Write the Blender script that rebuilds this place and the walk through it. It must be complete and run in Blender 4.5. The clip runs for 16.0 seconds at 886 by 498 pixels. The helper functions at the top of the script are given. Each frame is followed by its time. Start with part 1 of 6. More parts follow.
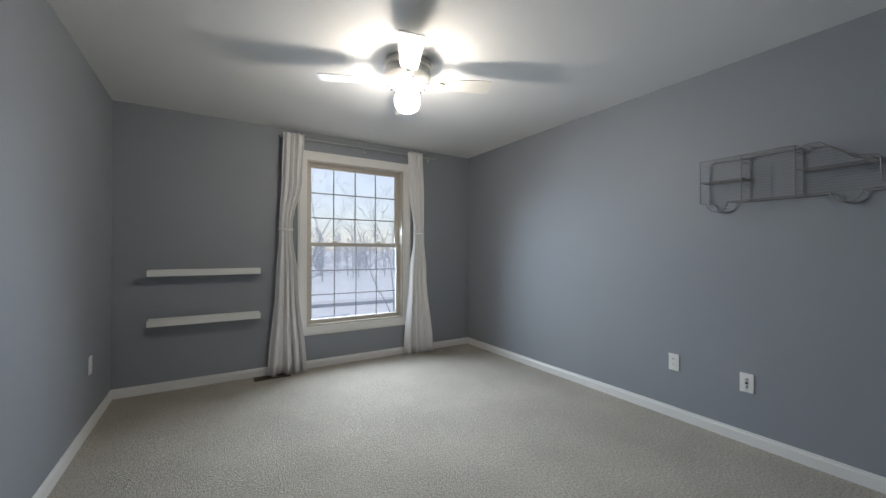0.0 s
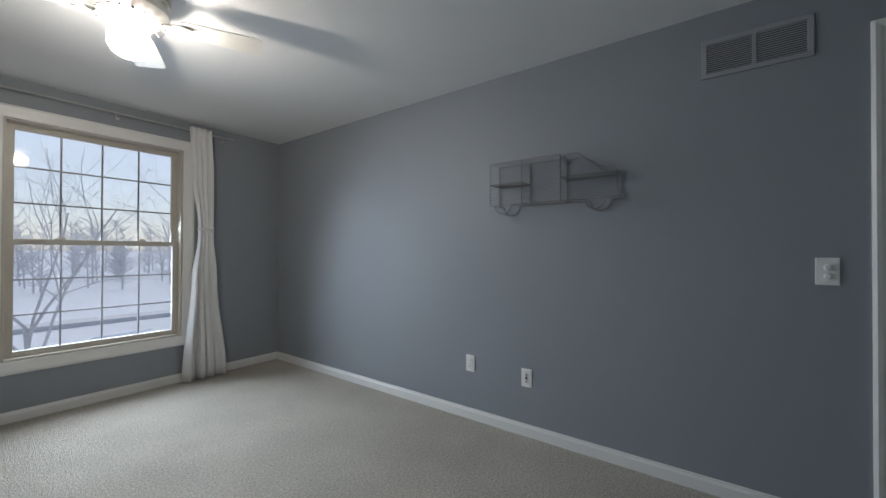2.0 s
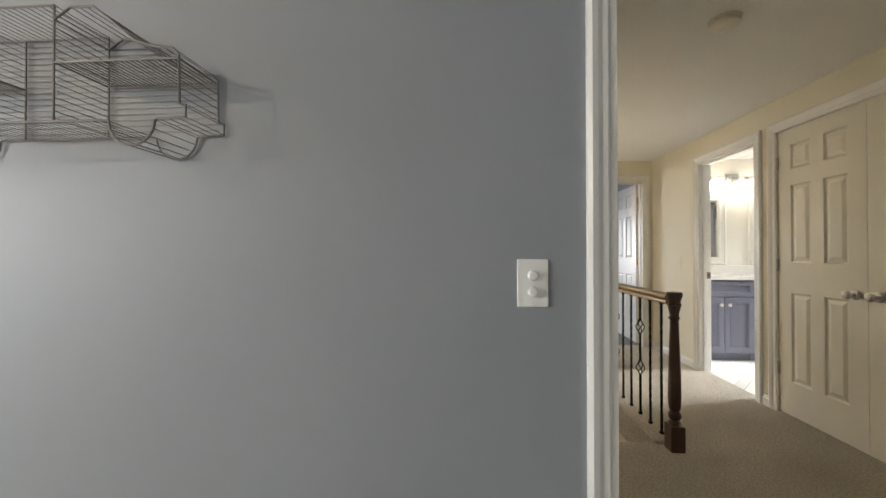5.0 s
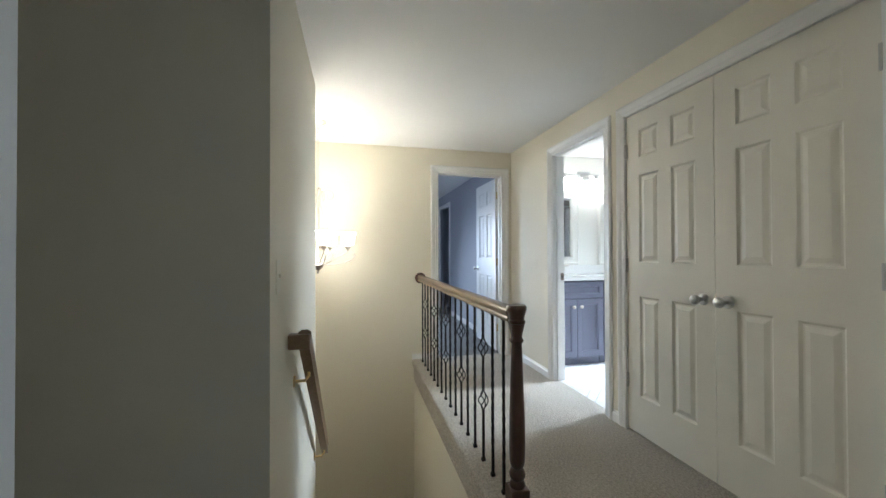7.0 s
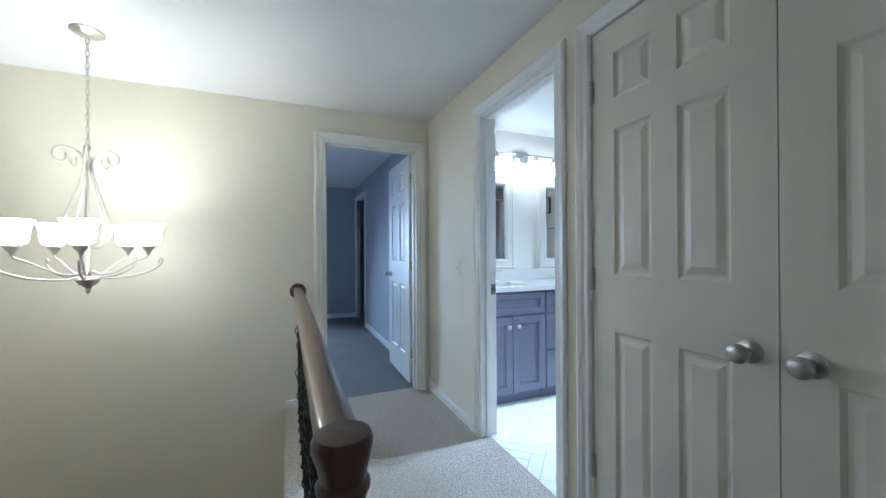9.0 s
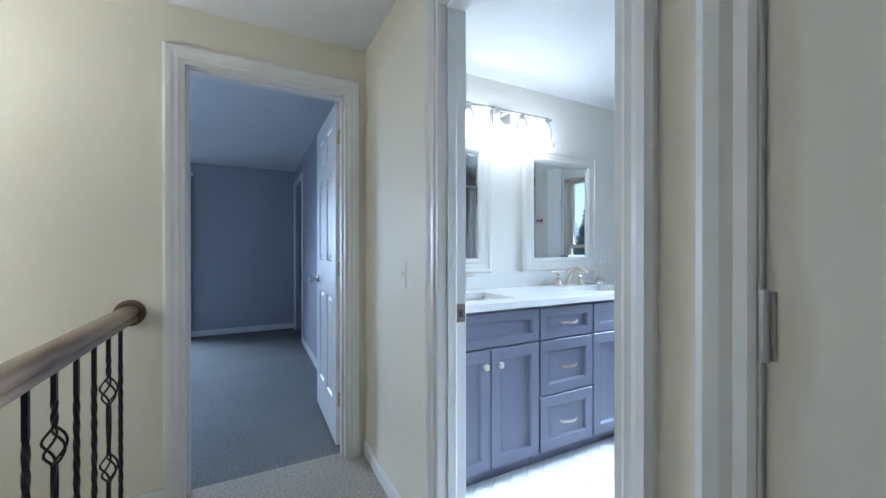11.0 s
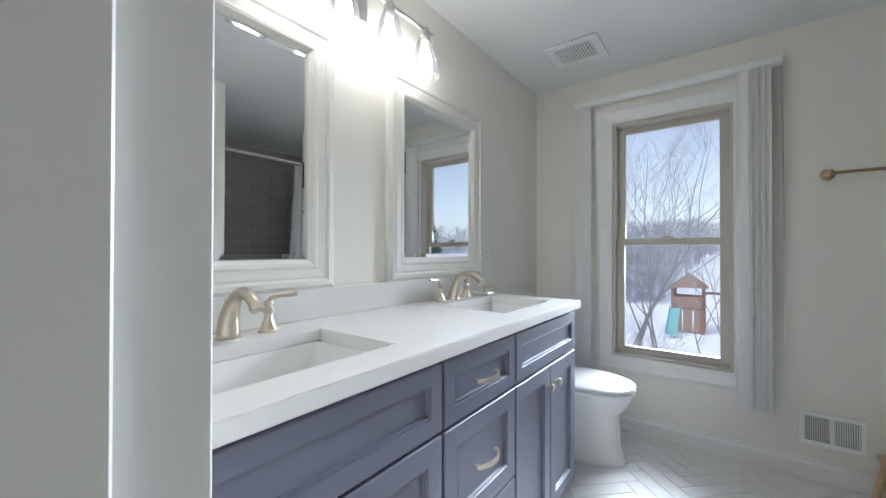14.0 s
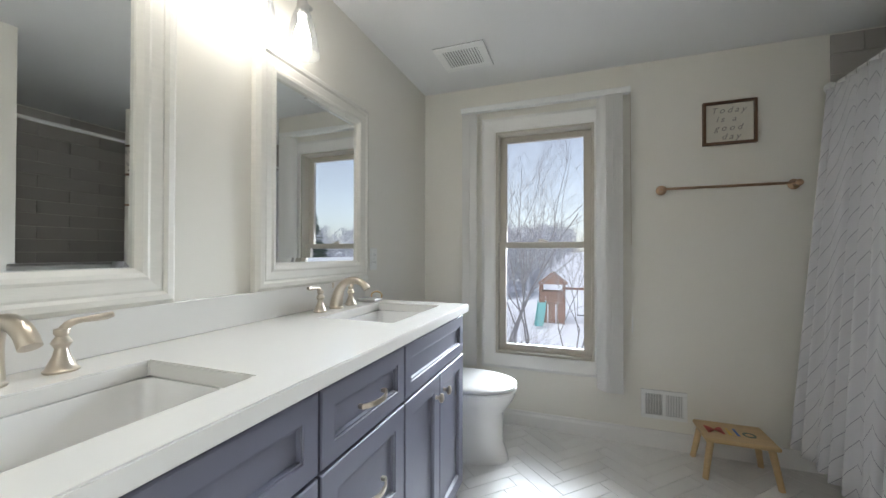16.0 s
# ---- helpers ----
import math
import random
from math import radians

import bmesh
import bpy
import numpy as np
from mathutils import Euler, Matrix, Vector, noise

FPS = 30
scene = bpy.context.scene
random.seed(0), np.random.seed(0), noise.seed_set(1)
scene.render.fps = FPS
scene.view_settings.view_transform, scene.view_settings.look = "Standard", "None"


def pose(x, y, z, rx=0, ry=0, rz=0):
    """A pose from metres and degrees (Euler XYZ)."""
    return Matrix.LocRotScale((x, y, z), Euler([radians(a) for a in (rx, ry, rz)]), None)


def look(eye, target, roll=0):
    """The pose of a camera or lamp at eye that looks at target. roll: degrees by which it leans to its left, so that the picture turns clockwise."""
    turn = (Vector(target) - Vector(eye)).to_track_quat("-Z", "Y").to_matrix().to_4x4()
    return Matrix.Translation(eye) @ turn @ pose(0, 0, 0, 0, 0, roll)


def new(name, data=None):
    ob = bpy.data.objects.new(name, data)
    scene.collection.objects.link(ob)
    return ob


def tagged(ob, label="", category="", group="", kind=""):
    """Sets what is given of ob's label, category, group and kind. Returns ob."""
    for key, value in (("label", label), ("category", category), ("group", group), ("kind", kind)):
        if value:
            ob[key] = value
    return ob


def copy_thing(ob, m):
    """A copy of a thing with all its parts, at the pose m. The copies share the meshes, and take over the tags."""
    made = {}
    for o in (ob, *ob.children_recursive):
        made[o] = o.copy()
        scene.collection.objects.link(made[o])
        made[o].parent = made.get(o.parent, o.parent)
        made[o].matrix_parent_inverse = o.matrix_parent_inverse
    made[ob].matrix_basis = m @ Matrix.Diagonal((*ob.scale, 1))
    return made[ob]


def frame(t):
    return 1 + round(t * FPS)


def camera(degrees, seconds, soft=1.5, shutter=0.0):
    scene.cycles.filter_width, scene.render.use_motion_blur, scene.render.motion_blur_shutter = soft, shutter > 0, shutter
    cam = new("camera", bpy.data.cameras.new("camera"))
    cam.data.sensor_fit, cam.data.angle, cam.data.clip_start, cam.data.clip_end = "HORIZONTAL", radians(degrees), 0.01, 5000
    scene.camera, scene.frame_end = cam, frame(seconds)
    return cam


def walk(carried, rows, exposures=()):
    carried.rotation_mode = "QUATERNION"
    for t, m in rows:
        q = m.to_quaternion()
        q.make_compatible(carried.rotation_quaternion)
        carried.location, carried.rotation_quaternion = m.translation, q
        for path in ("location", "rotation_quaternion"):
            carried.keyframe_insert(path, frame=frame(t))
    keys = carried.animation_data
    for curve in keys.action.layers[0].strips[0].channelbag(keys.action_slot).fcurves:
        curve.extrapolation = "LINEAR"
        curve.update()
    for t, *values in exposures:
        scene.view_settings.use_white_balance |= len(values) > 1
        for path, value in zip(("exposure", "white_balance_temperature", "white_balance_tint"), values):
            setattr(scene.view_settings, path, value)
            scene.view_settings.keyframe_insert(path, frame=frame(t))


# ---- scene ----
cam = camera(100.0, 16.0)
PATH = [
    (0, (0.233, 0.177, 1.157), (1.29, 1.875, 1.17), 0.1),
    (0.5, (0.31, 0.164, 1.161), (1.485, 1.783, 1.174), 0.2),
    (1, (0.434, 0.195, 1.16), (1.76, 1.692, 1.174), 0.2),
    (1.5, (0.563, 0.21, 1.161), (2.046, 1.552, 1.177), 0.1),
    (2, (0.756, 0.159, 1.161), (2.374, 1.334, 1.179), 0.2),
    (2.5, (0.954, 0.119, 1.17), (2.666, 1.154, 1.183), 0.0),
    (3, (1.143, 0.127, 1.175), (2.942, 1.002, 1.182), -0.0),
    (3.5, (1.346, 0.124, 1.19), (3.222, 0.818, 1.196), -0.1),
    (4, (1.609, 0.063, 1.199), (3.543, 0.572, 1.2), -0.0),
    (4.5, (1.85, 0.001, 1.181), (3.824, 0.324, 1.186), 0.0),
    (6.8, (2.784, -0.543, 1.142), (4.738, -0.966, 1.168), -0.2),
    (7, (2.857, -0.61, 1.151), (4.803, -1.069, 1.17), -0.2),
    (7.5, (3.078, -0.791, 1.169), (5.005, -1.327, 1.187), -0.3),
    (8, (3.337, -0.92, 1.173), (5.243, -1.526, 1.186), -0.3),
    (8.5, (3.575, -1.033, 1.186), (5.45, -1.728, 1.199), -0.2),
    (9, (3.807, -1.214, 1.181), (5.652, -1.986, 1.186), -0.3),
    (9.2, (3.899, -1.273, 1.176), (5.732, -2.074, 1.181), -0.4),
    (11.3, (4.835, -1.809, 1.157), (6.581, -2.784, 1.156), 0.1),
    (11.5, (4.913, -1.847, 1.149), (6.633, -2.869, 1.153), 0.1),
    (12, (5.103, -1.969, 1.13), (6.754, -3.098, 1.144), 0.1),
    (12.5, (5.301, -2.074, 1.117), (6.874, -3.309, 1.13), 0.2),
    (13, (5.443, -2.187, 1.115), (6.899, -3.558, 1.131), 0.1),
    (13.5, (5.561, -2.306, 1.113), (6.898, -3.794, 1.131), 0.1),
    (14, (5.642, -2.356, 1.122), (6.848, -3.951, 1.136), 0.1),
    (14.5, (5.683, -2.397, 1.129), (6.744, -4.092, 1.143), 0.1),
    (15, (5.695, -2.416, 1.134), (6.634, -4.181, 1.149), 0.0),
    (15.5, (5.696, -2.434, 1.136), (6.511, -4.261, 1.152), 0.0),
    (16, (5.696, -2.455, 1.135), (6.378, -4.334, 1.154), 0.1),
]
# the camera's own exposure and white balance
EXPOSURES = [(0.0, 0.38, 6250, 10), (1.5, 0.07, 6100, 10), (2.0, 0.15, 6150, 10), (2.5, 0.46, 6350, 12), (3.0, 1.0, 6700, 12), (3.5, 1.3, 7100, 12), (4.0, 1.4, 7350, 12), (4.5, 1.38, 7500, 12), (7.0, 1.54, 5700, 7), (7.5, 1.42, 5400, 8), (8.0, 1.28, 5250, 6), (9.0, 1.16, 4900, 4), (11.5, 1.34, 5050, 8), (12.5, 1.18, 5100, 10), (13.5, 0.95, 5700, 10), (14.5, 0.85, 6250, 10), (16.0, 0.86, 6450, 10)]
walk(cam, [(t, look(eye, target, roll)) for t, eye, target, roll in PATH], EXPOSURES)

# ---- world and lights ----
world = bpy.data.worlds.new("overcast_sky")
scene.world = world
world.use_nodes = True
wn = world.node_tree
sky = wn.nodes.new("ShaderNodeTexSky")
sky.sky_type, sky.sun_disc = "NISHITA", False
sky.sun_elevation, sky.sun_rotation = radians(55), radians(15)
pale = wn.nodes.new("ShaderNodeHueSaturation")
pale.inputs["Saturation"].default_value = 0.5
wn.links.new(sky.outputs[0], pale.inputs["Color"])
wn.links.new(pale.outputs[0], wn.nodes["Background"].inputs["Color"])
wn.nodes["Background"].inputs["Strength"].default_value = 0.098

sun = new("sun", bpy.data.lights.new("sun", "SUN"))
sun.data.energy, sun.data.angle, sun.data.color = 1.15, radians(60), (1.0, 0.97, 0.93)
sun.rotation_euler = (radians(35), 0, radians(165))


# strengths of the daylight at the three windows
LIGHT_W1, LIGHT_WB, LIGHT_W2 = 31.0, 13.5, 31.0


# ---- materials ----
def mat(name, color, rough=0.6, metal=0.0, vary=0.06, scale=6.0, bump=0.0, bump_scale=200.0, spec=0.5, coat=0.0, warp=None):
    m = bpy.data.materials.new(name)
    m.use_nodes = True
    nt = m.node_tree
    b = nt.nodes["Principled BSDF"]
    b.inputs["Roughness"].default_value = rough
    b.inputs["Metallic"].default_value = metal
    b.inputs["Specular IOR Level"].default_value = spec
    b.inputs["Coat Weight"].default_value = coat
    tc = nt.nodes.new("ShaderNodeTexCoord")
    n1 = nt.nodes.new("ShaderNodeTexNoise")
    n1.inputs["Scale"].default_value, n1.inputs["Detail"].default_value = scale, 6
    mp = nt.nodes.new("ShaderNodeMapping")
    if warp:
        mp.inputs["Scale"].default_value = warp
    nt.links.new(tc.outputs["Object"], mp.inputs["Vector"])
    nt.links.new(mp.outputs[0], n1.inputs["Vector"])
    ramp = nt.nodes.new("ShaderNodeMixRGB")
    lo = [max(0, c * (1 - vary)) for c in color]
    hi = [min(1, c * (1 + vary)) for c in color]
    ramp.inputs["Color1"].default_value = (*lo, 1)
    ramp.inputs["Color2"].default_value = (*hi, 1)
    nt.links.new(n1.outputs["Fac"], ramp.inputs["Fac"])
    nt.links.new(ramp.outputs[0], b.inputs["Base Color"])
    if bump:
        n2 = nt.nodes.new("ShaderNodeTexNoise")
        n2.inputs["Scale"].default_value, n2.inputs["Detail"].default_value = bump_scale, 3
        bp = nt.nodes.new("ShaderNodeBump")
        bp.inputs["Strength"].default_value, bp.inputs["Distance"].default_value = bump, 0.01
        nt.links.new(mp.outputs[0], n2.inputs["Vector"])
        nt.links.new(n2.outputs["Fac"], bp.inputs["Height"])
        nt.links.new(bp.outputs[0], b.inputs["Normal"])
    return m


def glow(name, color, strength):
    m = bpy.data.materials.new(name)
    m.use_nodes = True
    b = m.node_tree.nodes["Principled BSDF"]
    b.inputs["Base Color"].default_value = (0.9, 0.9, 0.9, 1)
    b.inputs["Emission Color"].default_value = (*color, 1)
    b.inputs["Emission Strength"].default_value = strength
    return m


def carpet(name, dark, light):
    m = mat(name, light, 0.95, vary=0.0, spec=0.1)
    nt = m.node_tree
    b = nt.nodes["Principled BSDF"]
    tc = nt.nodes.new("ShaderNodeTexCoord")
    fine = nt.nodes.new("ShaderNodeTexNoise")
    fine.inputs["Scale"].default_value, fine.inputs["Detail"].default_value = 85, 7
    fine.inputs["Roughness"].default_value = 0.78
    tuft = nt.nodes.new("ShaderNodeTexVoronoi")
    tuft.inputs["Scale"].default_value = 150
    wide = nt.nodes.new("ShaderNodeTexNoise")
    wide.inputs["Scale"].default_value, wide.inputs["Detail"].default_value = 2.2, 4
    for n in (fine, tuft, wide):
        nt.links.new(tc.outputs["Object"], n.inputs["Vector"])
    r = nt.nodes.new("ShaderNodeValToRGB")
    r.color_ramp.elements[0].position, r.color_ramp.elements[0].color = 0.38, (*dark, 1)
    r.color_ramp.elements[1].position, r.color_ramp.elements[1].color = 0.62, (*light, 1)
    nt.links.new(fine.outputs["Fac"], r.inputs["Fac"])
    mul = nt.nodes.new("ShaderNodeMixRGB")
    mul.blend_type = "MULTIPLY"
    mul.inputs["Fac"].default_value = 0.34
    nt.links.new(r.outputs[0], mul.inputs["Color1"])
    nt.links.new(wide.outputs["Fac"], mul.inputs["Color2"])
    nt.links.new(mul.outputs[0], b.inputs["Base Color"])
    add = nt.nodes.new("ShaderNodeMath")
    add.operation = "SUBTRACT"
    nt.links.new(fine.outputs["Fac"], add.inputs[0])
    nt.links.new(tuft.outputs["Distance"], add.inputs[1])
    bp = nt.nodes.new("ShaderNodeBump")
    bp.inputs["Strength"].default_value, bp.inputs["Distance"].default_value = 0.85, 0.014
    nt.links.new(add.outputs[0], bp.inputs["Height"])
    nt.links.new(bp.outputs[0], b.inputs["Normal"])
    return m


def clear_glass(name, tint=(1, 1, 1), rough=0.0, edge=0.45):
    """A thin pane: mostly see-through, with a Fresnel gloss."""
    m = bpy.data.materials.new(name)
    m.use_nodes = True
    nt = m.node_tree
    nt.nodes.remove(nt.nodes["Principled BSDF"])
    t = nt.nodes.new("ShaderNodeBsdfTransparent")
    t.inputs[0].default_value = (*tint, 1)
    g = nt.nodes.new("ShaderNodeBsdfGlossy")
    g.inputs["Roughness"].default_value = rough
    lw = nt.nodes.new("ShaderNodeLayerWeight")
    lw.inputs["Blend"].default_value = 0.25
    f = nt.nodes.new("ShaderNodeMath")
    f.operation = "MULTIPLY_ADD"
    f.inputs[1].default_value, f.inputs[2].default_value = edge, 0.035
    nt.links.new(lw.outputs["Facing"], f.inputs[0])
    mix = nt.nodes.new("ShaderNodeMixShader")
    nt.links.new(f.outputs[0], mix.inputs[0])
    nt.links.new(t.outputs[0], mix.inputs[1])
    nt.links.new(g.outputs[0], mix.inputs[2])
    nt.links.new(mix.outputs[0], nt.nodes["Material Output"].inputs["Surface"])
    return m


def lamp_globe(name, color, strength):
    """Frosted glass round a lit bulb: part see-through, part glowing."""
    m = glow(name, color, strength)
    nt = m.node_tree
    t = nt.nodes.new("ShaderNodeBsdfTransparent")
    mix = nt.nodes.new("ShaderNodeMixShader")
    mix.inputs[0].default_value = 0.4
    nt.links.new(t.outputs[0], mix.inputs[1])
    nt.links.new(nt.nodes["Principled BSDF"].outputs[0], mix.inputs[2])
    nt.links.new(mix.outputs[0], nt.nodes["Material Output"].inputs["Surface"])
    return m


PAINT_GREY = mat("grey_wall_paint", (0.281, 0.299, 0.324), 0.55, vary=0.04, scale=1.3, bump=0.06, bump_scale=260)
PAINT_CREAM = mat("cream_wall_paint", (0.77, 0.725, 0.60), 0.62, vary=0.035, scale=1.1, bump=0.06, bump_scale=260)
PAINT_BATH = mat("off_white_wall_paint", (0.80, 0.775, 0.705), 0.45, vary=0.03, scale=1.2, bump=0.06, bump_scale=260)
PAINT_BLUE = mat("blue_grey_wall_paint", (0.40, 0.412, 0.46), 0.6, vary=0.04, scale=1.2, bump=0.06, bump_scale=260)
CEILING = mat("white_ceiling_paint", (0.77, 0.77, 0.76), 0.75, vary=0.03, scale=1.6, bump=0.12, bump_scale=180)
TRIM = mat("white_trim_paint", (0.80, 0.79, 0.76), 0.35, vary=0.03, scale=9, bump=0.02, bump_scale=60)
DOOR_PAINT = mat("cream_door_paint", (0.77, 0.735, 0.635), 0.4, vary=0.03, scale=7, bump=0.03, bump_scale=50)
SASH = mat("tan_window_sash", (0.52, 0.48, 0.41), 0.4, vary=0.04, scale=12)
MUNTIN = mat("dark_window_grille", (0.33, 0.32, 0.31), 0.4, vary=0.04)
CARPET_BED = carpet("beige_carpet", (0.52, 0.465, 0.385), (0.93, 0.865, 0.76))
# Second bedroom carpet; the unlit room's dimness is put into this darker colour.
CARPET_SHADED = carpet("shaded_carpet", (0.24, 0.24, 0.24), (0.47, 0.46, 0.445))
PLASTIC = mat("white_plastic", (0.82, 0.82, 0.80), 0.3, vary=0.01)
SLOT = mat("dark_slot", (0.06, 0.055, 0.05), 0.7)
FABRIC = mat("white_curtain_cloth", (0.78, 0.77, 0.76), 0.9, vary=0.04, scale=30, bump=0.15, bump_scale=600, spec=0.1)
STEEL = mat("brushed_steel", (0.55, 0.54, 0.52), 0.3, 1.0, vary=0.08, scale=60, warp=(1, 1, 6))
NICKEL = mat("brushed_nickel", (0.62, 0.55, 0.46), 0.28, 1.0, vary=0.06, scale=40)
BRASS = mat("aged_brass", (0.66, 0.50, 0.24), 0.38, 1.0, vary=0.12, scale=60)
WIRE = mat("grey_painted_wire", (0.22, 0.205, 0.20), 0.45, 0.3, vary=0.08, scale=50)
IRON = mat("dark_iron", (0.022, 0.018, 0.016), 0.42, 0.5, vary=0.2, scale=40, bump=0.2, bump_scale=120)
WOOD_DARK = mat("dark_stained_wood", (0.085, 0.04, 0.026), 0.32, vary=0.45, scale=9, warp=(6, 6, 0.8), coat=0.3)
WOOD_RAIL = mat("oak_rail_wood", (0.20, 0.125, 0.07), 0.3, vary=0.4, scale=9, warp=(0.8, 8, 8), coat=0.4)
WOOD_PALE = mat("pale_birch_wood", (0.60, 0.42, 0.22), 0.45, vary=0.15, scale=6, warp=(1, 9, 9))
VANITY = mat("blue_grey_cabinet_paint", (0.137, 0.14, 0.188), 0.38, vary=0.05, scale=8, bump=0.02, bump_scale=60)
QUARTZ = mat("white_quartz", (0.74, 0.725, 0.69), 0.2, vary=0.03, scale=5)
PORCELAIN = mat("white_porcelain", (0.84, 0.83, 0.81), 0.08, vary=0.01, coat=0.4)
MIRROR = mat("mirror_glass", (0.86, 0.88, 0.88), 0.0, 1.0, vary=0.0)
FRAME_WHITE = mat("distressed_white_frame", (0.74, 0.72, 0.66), 0.45, vary=0.06, scale=14, warp=(1, 1, 6), bump=0.06, bump_scale=50)
MARBLE = mat("white_marble_tile", (0.82, 0.805, 0.78), 0.24, vary=0.06, scale=4)
GROUT = mat("pale_grout", (0.66, 0.645, 0.62), 0.9)
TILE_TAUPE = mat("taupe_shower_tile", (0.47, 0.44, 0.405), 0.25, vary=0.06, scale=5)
GLASS = clear_glass("window_glass", (0.97, 0.98, 1.0))
GLASS_SHADE = clear_glass("clear_shade_glass", (0.95, 0.96, 0.97), 0.08, 0.75)
FROST_ON = glow("lit_frosted_glass", (1.0, 0.87, 0.70), 7.4)
FAN_BULB_ON = glow("lit_fan_bulb", (1.0, 0.89, 0.75), 640.0)
FAN_GLOBE = lamp_globe("frosted_fan_globe", (1.0, 0.92, 0.80), 14.0)
BULB_ON = glow("lit_bulb", (1.0, 0.955, 0.89), 14.5)
CHANDELIER_BULB = glow("lit_chandelier_bulb", (1.0, 0.85, 0.67), 105.0)
SNOW = mat("snow", (0.86, 0.88, 0.92), 0.85, vary=0.05, scale=0.3, bump=0.3, bump_scale=2)
BARK_DARK = mat("grey_brown_bark", (0.27, 0.26, 0.255), 0.9, vary=0.3, scale=20, bump=0.4, bump_scale=60)
BRONZE = mat("worn_bronze", (0.24, 0.20, 0.16), 0.38, 1.0, vary=0.2, scale=50)
BARK = mat("frosted_grey_bark", (0.60, 0.60, 0.61), 0.9, vary=0.3, scale=20, bump=0.4, bump_scale=60)


# ---- mesh helpers ----
def part(name, bm, material, parent=None, label=""):
    me = bpy.data.meshes.new(name)
    bmesh.ops.recalc_face_normals(bm, faces=bm.faces)
    bm.to_mesh(me)
    bm.free()
    me.materials.append(material)
    ob = new(name, me)
    if parent is not None:
        ob.parent = parent
        up, m = parent, Matrix.Identity(4)
        while up is not None:
            m = up.matrix_basis.inverted() @ m if up.type == "EMPTY" else m
            up = up.parent
        if parent.type == "EMPTY":
            ob.matrix_parent_inverse = parent.matrix_basis.inverted()
    if label:
        ob["label"] = label
    return ob


def thing(name, at, label, category, group="", kind=""):
    ob = new(name)
    ob.empty_display_size = 0.1
    ob.matrix_basis = Matrix.Translation(at)
    return tagged(ob, label, category, group, kind)


def smooth(ob, angle=40):
    for p in ob.data.polygons:
        p.use_smooth = True
    ob.data.set_sharp_from_angle(angle=radians(angle))
    return ob


def box(bm, x0, x1, y0, y1, z0, z1, bevel=0.0, segs=1):
    vs = [bm.verts.new((x, y, z)) for x in (x0, x1) for y in (y0, y1) for z in (z0, z1)]
    fs = [bm.faces.new([vs[i] for i in q]) for q in ((0, 1, 3, 2), (4, 6, 7, 5), (0, 4, 5, 1), (2, 3, 7, 6), (0, 2, 6, 4), (1, 5, 7, 3))]
    if bevel:
        es = list({e for f in fs for e in f.edges})
        bmesh.ops.bevel(bm, geom=es, offset=bevel, segments=segs, affect="EDGES", profile=0.5)
    return vs


def one_box(x0, x1, y0, y1, z0, z1, bevel=0.0, segs=1):
    bm = bmesh.new()
    box(bm, x0, x1, y0, y1, z0, z1, bevel, segs)
    return bm


def lathe(bm, profile, m=None, segs=20):
    """Turn (radius, height) pairs round the z axis of the pose m."""
    m = m or Matrix.Identity(4)
    rings = []
    for r, z in profile:
        rings.append([bm.verts.new(m @ Vector((r * math.cos(2 * math.pi * k / segs), r * math.sin(2 * math.pi * k / segs), z))) for k in range(segs)])
    for a, b in zip(rings, rings[1:]):
        for k in range(segs):
            bm.faces.new((a[k], a[(k + 1) % segs], b[(k + 1) % segs], b[k]))
    if profile[0][0] > 1e-5:
        bm.faces.new(list(reversed(rings[0])))
    if profile[-1][0] > 1e-5:
        bm.faces.new(rings[-1])


def turned(profile, m=None, segs=20):
    bm = bmesh.new()
    lathe(bm, profile, m, segs)
    return bm


def tube(bm, pts, r, segs=6, closed=False):
    """A round bar along points; r may be one radius or one for each point."""
    pts = [Vector(p) for p in pts]
    n = len(pts)
    rr = r if isinstance(r, (list, tuple)) else [r] * n
    rings, side = [], None
    for i, p in enumerate(pts):
        d = (pts[(i + 1) % n] - pts[i - 1]) if closed else pts[min(i + 1, n - 1)] - pts[max(i - 1, 0)]
        d = d.normalized() if d.length > 1e-9 else Vector((0, 0, 1))
        if side is None:
            side = d.orthogonal().normalized()
        side = (side - d * side.dot(d))
        side = side.normalized() if side.length > 1e-6 else d.orthogonal().normalized()
        up = d.cross(side)
        rings.append([bm.verts.new(p + (side * math.cos(2 * math.pi * k / segs) + up * math.sin(2 * math.pi * k / segs)) * rr[i]) for k in range(segs)])
    pairs = list(zip(rings, rings[1:])) + ([(rings[-1], rings[0])] if closed else [])
    for a, b in pairs:
        for k in range(segs):
            bm.faces.new((a[k], a[(k + 1) % segs], b[(k + 1) % segs], b[k]))
    if not closed:
        bm.faces.new(list(reversed(rings[0])))
        bm.faces.new(rings[-1])


def bar(pts, r, segs=8, closed=False):
    bm = bmesh.new()
    tube(bm, pts, r, segs, closed)
    return bm


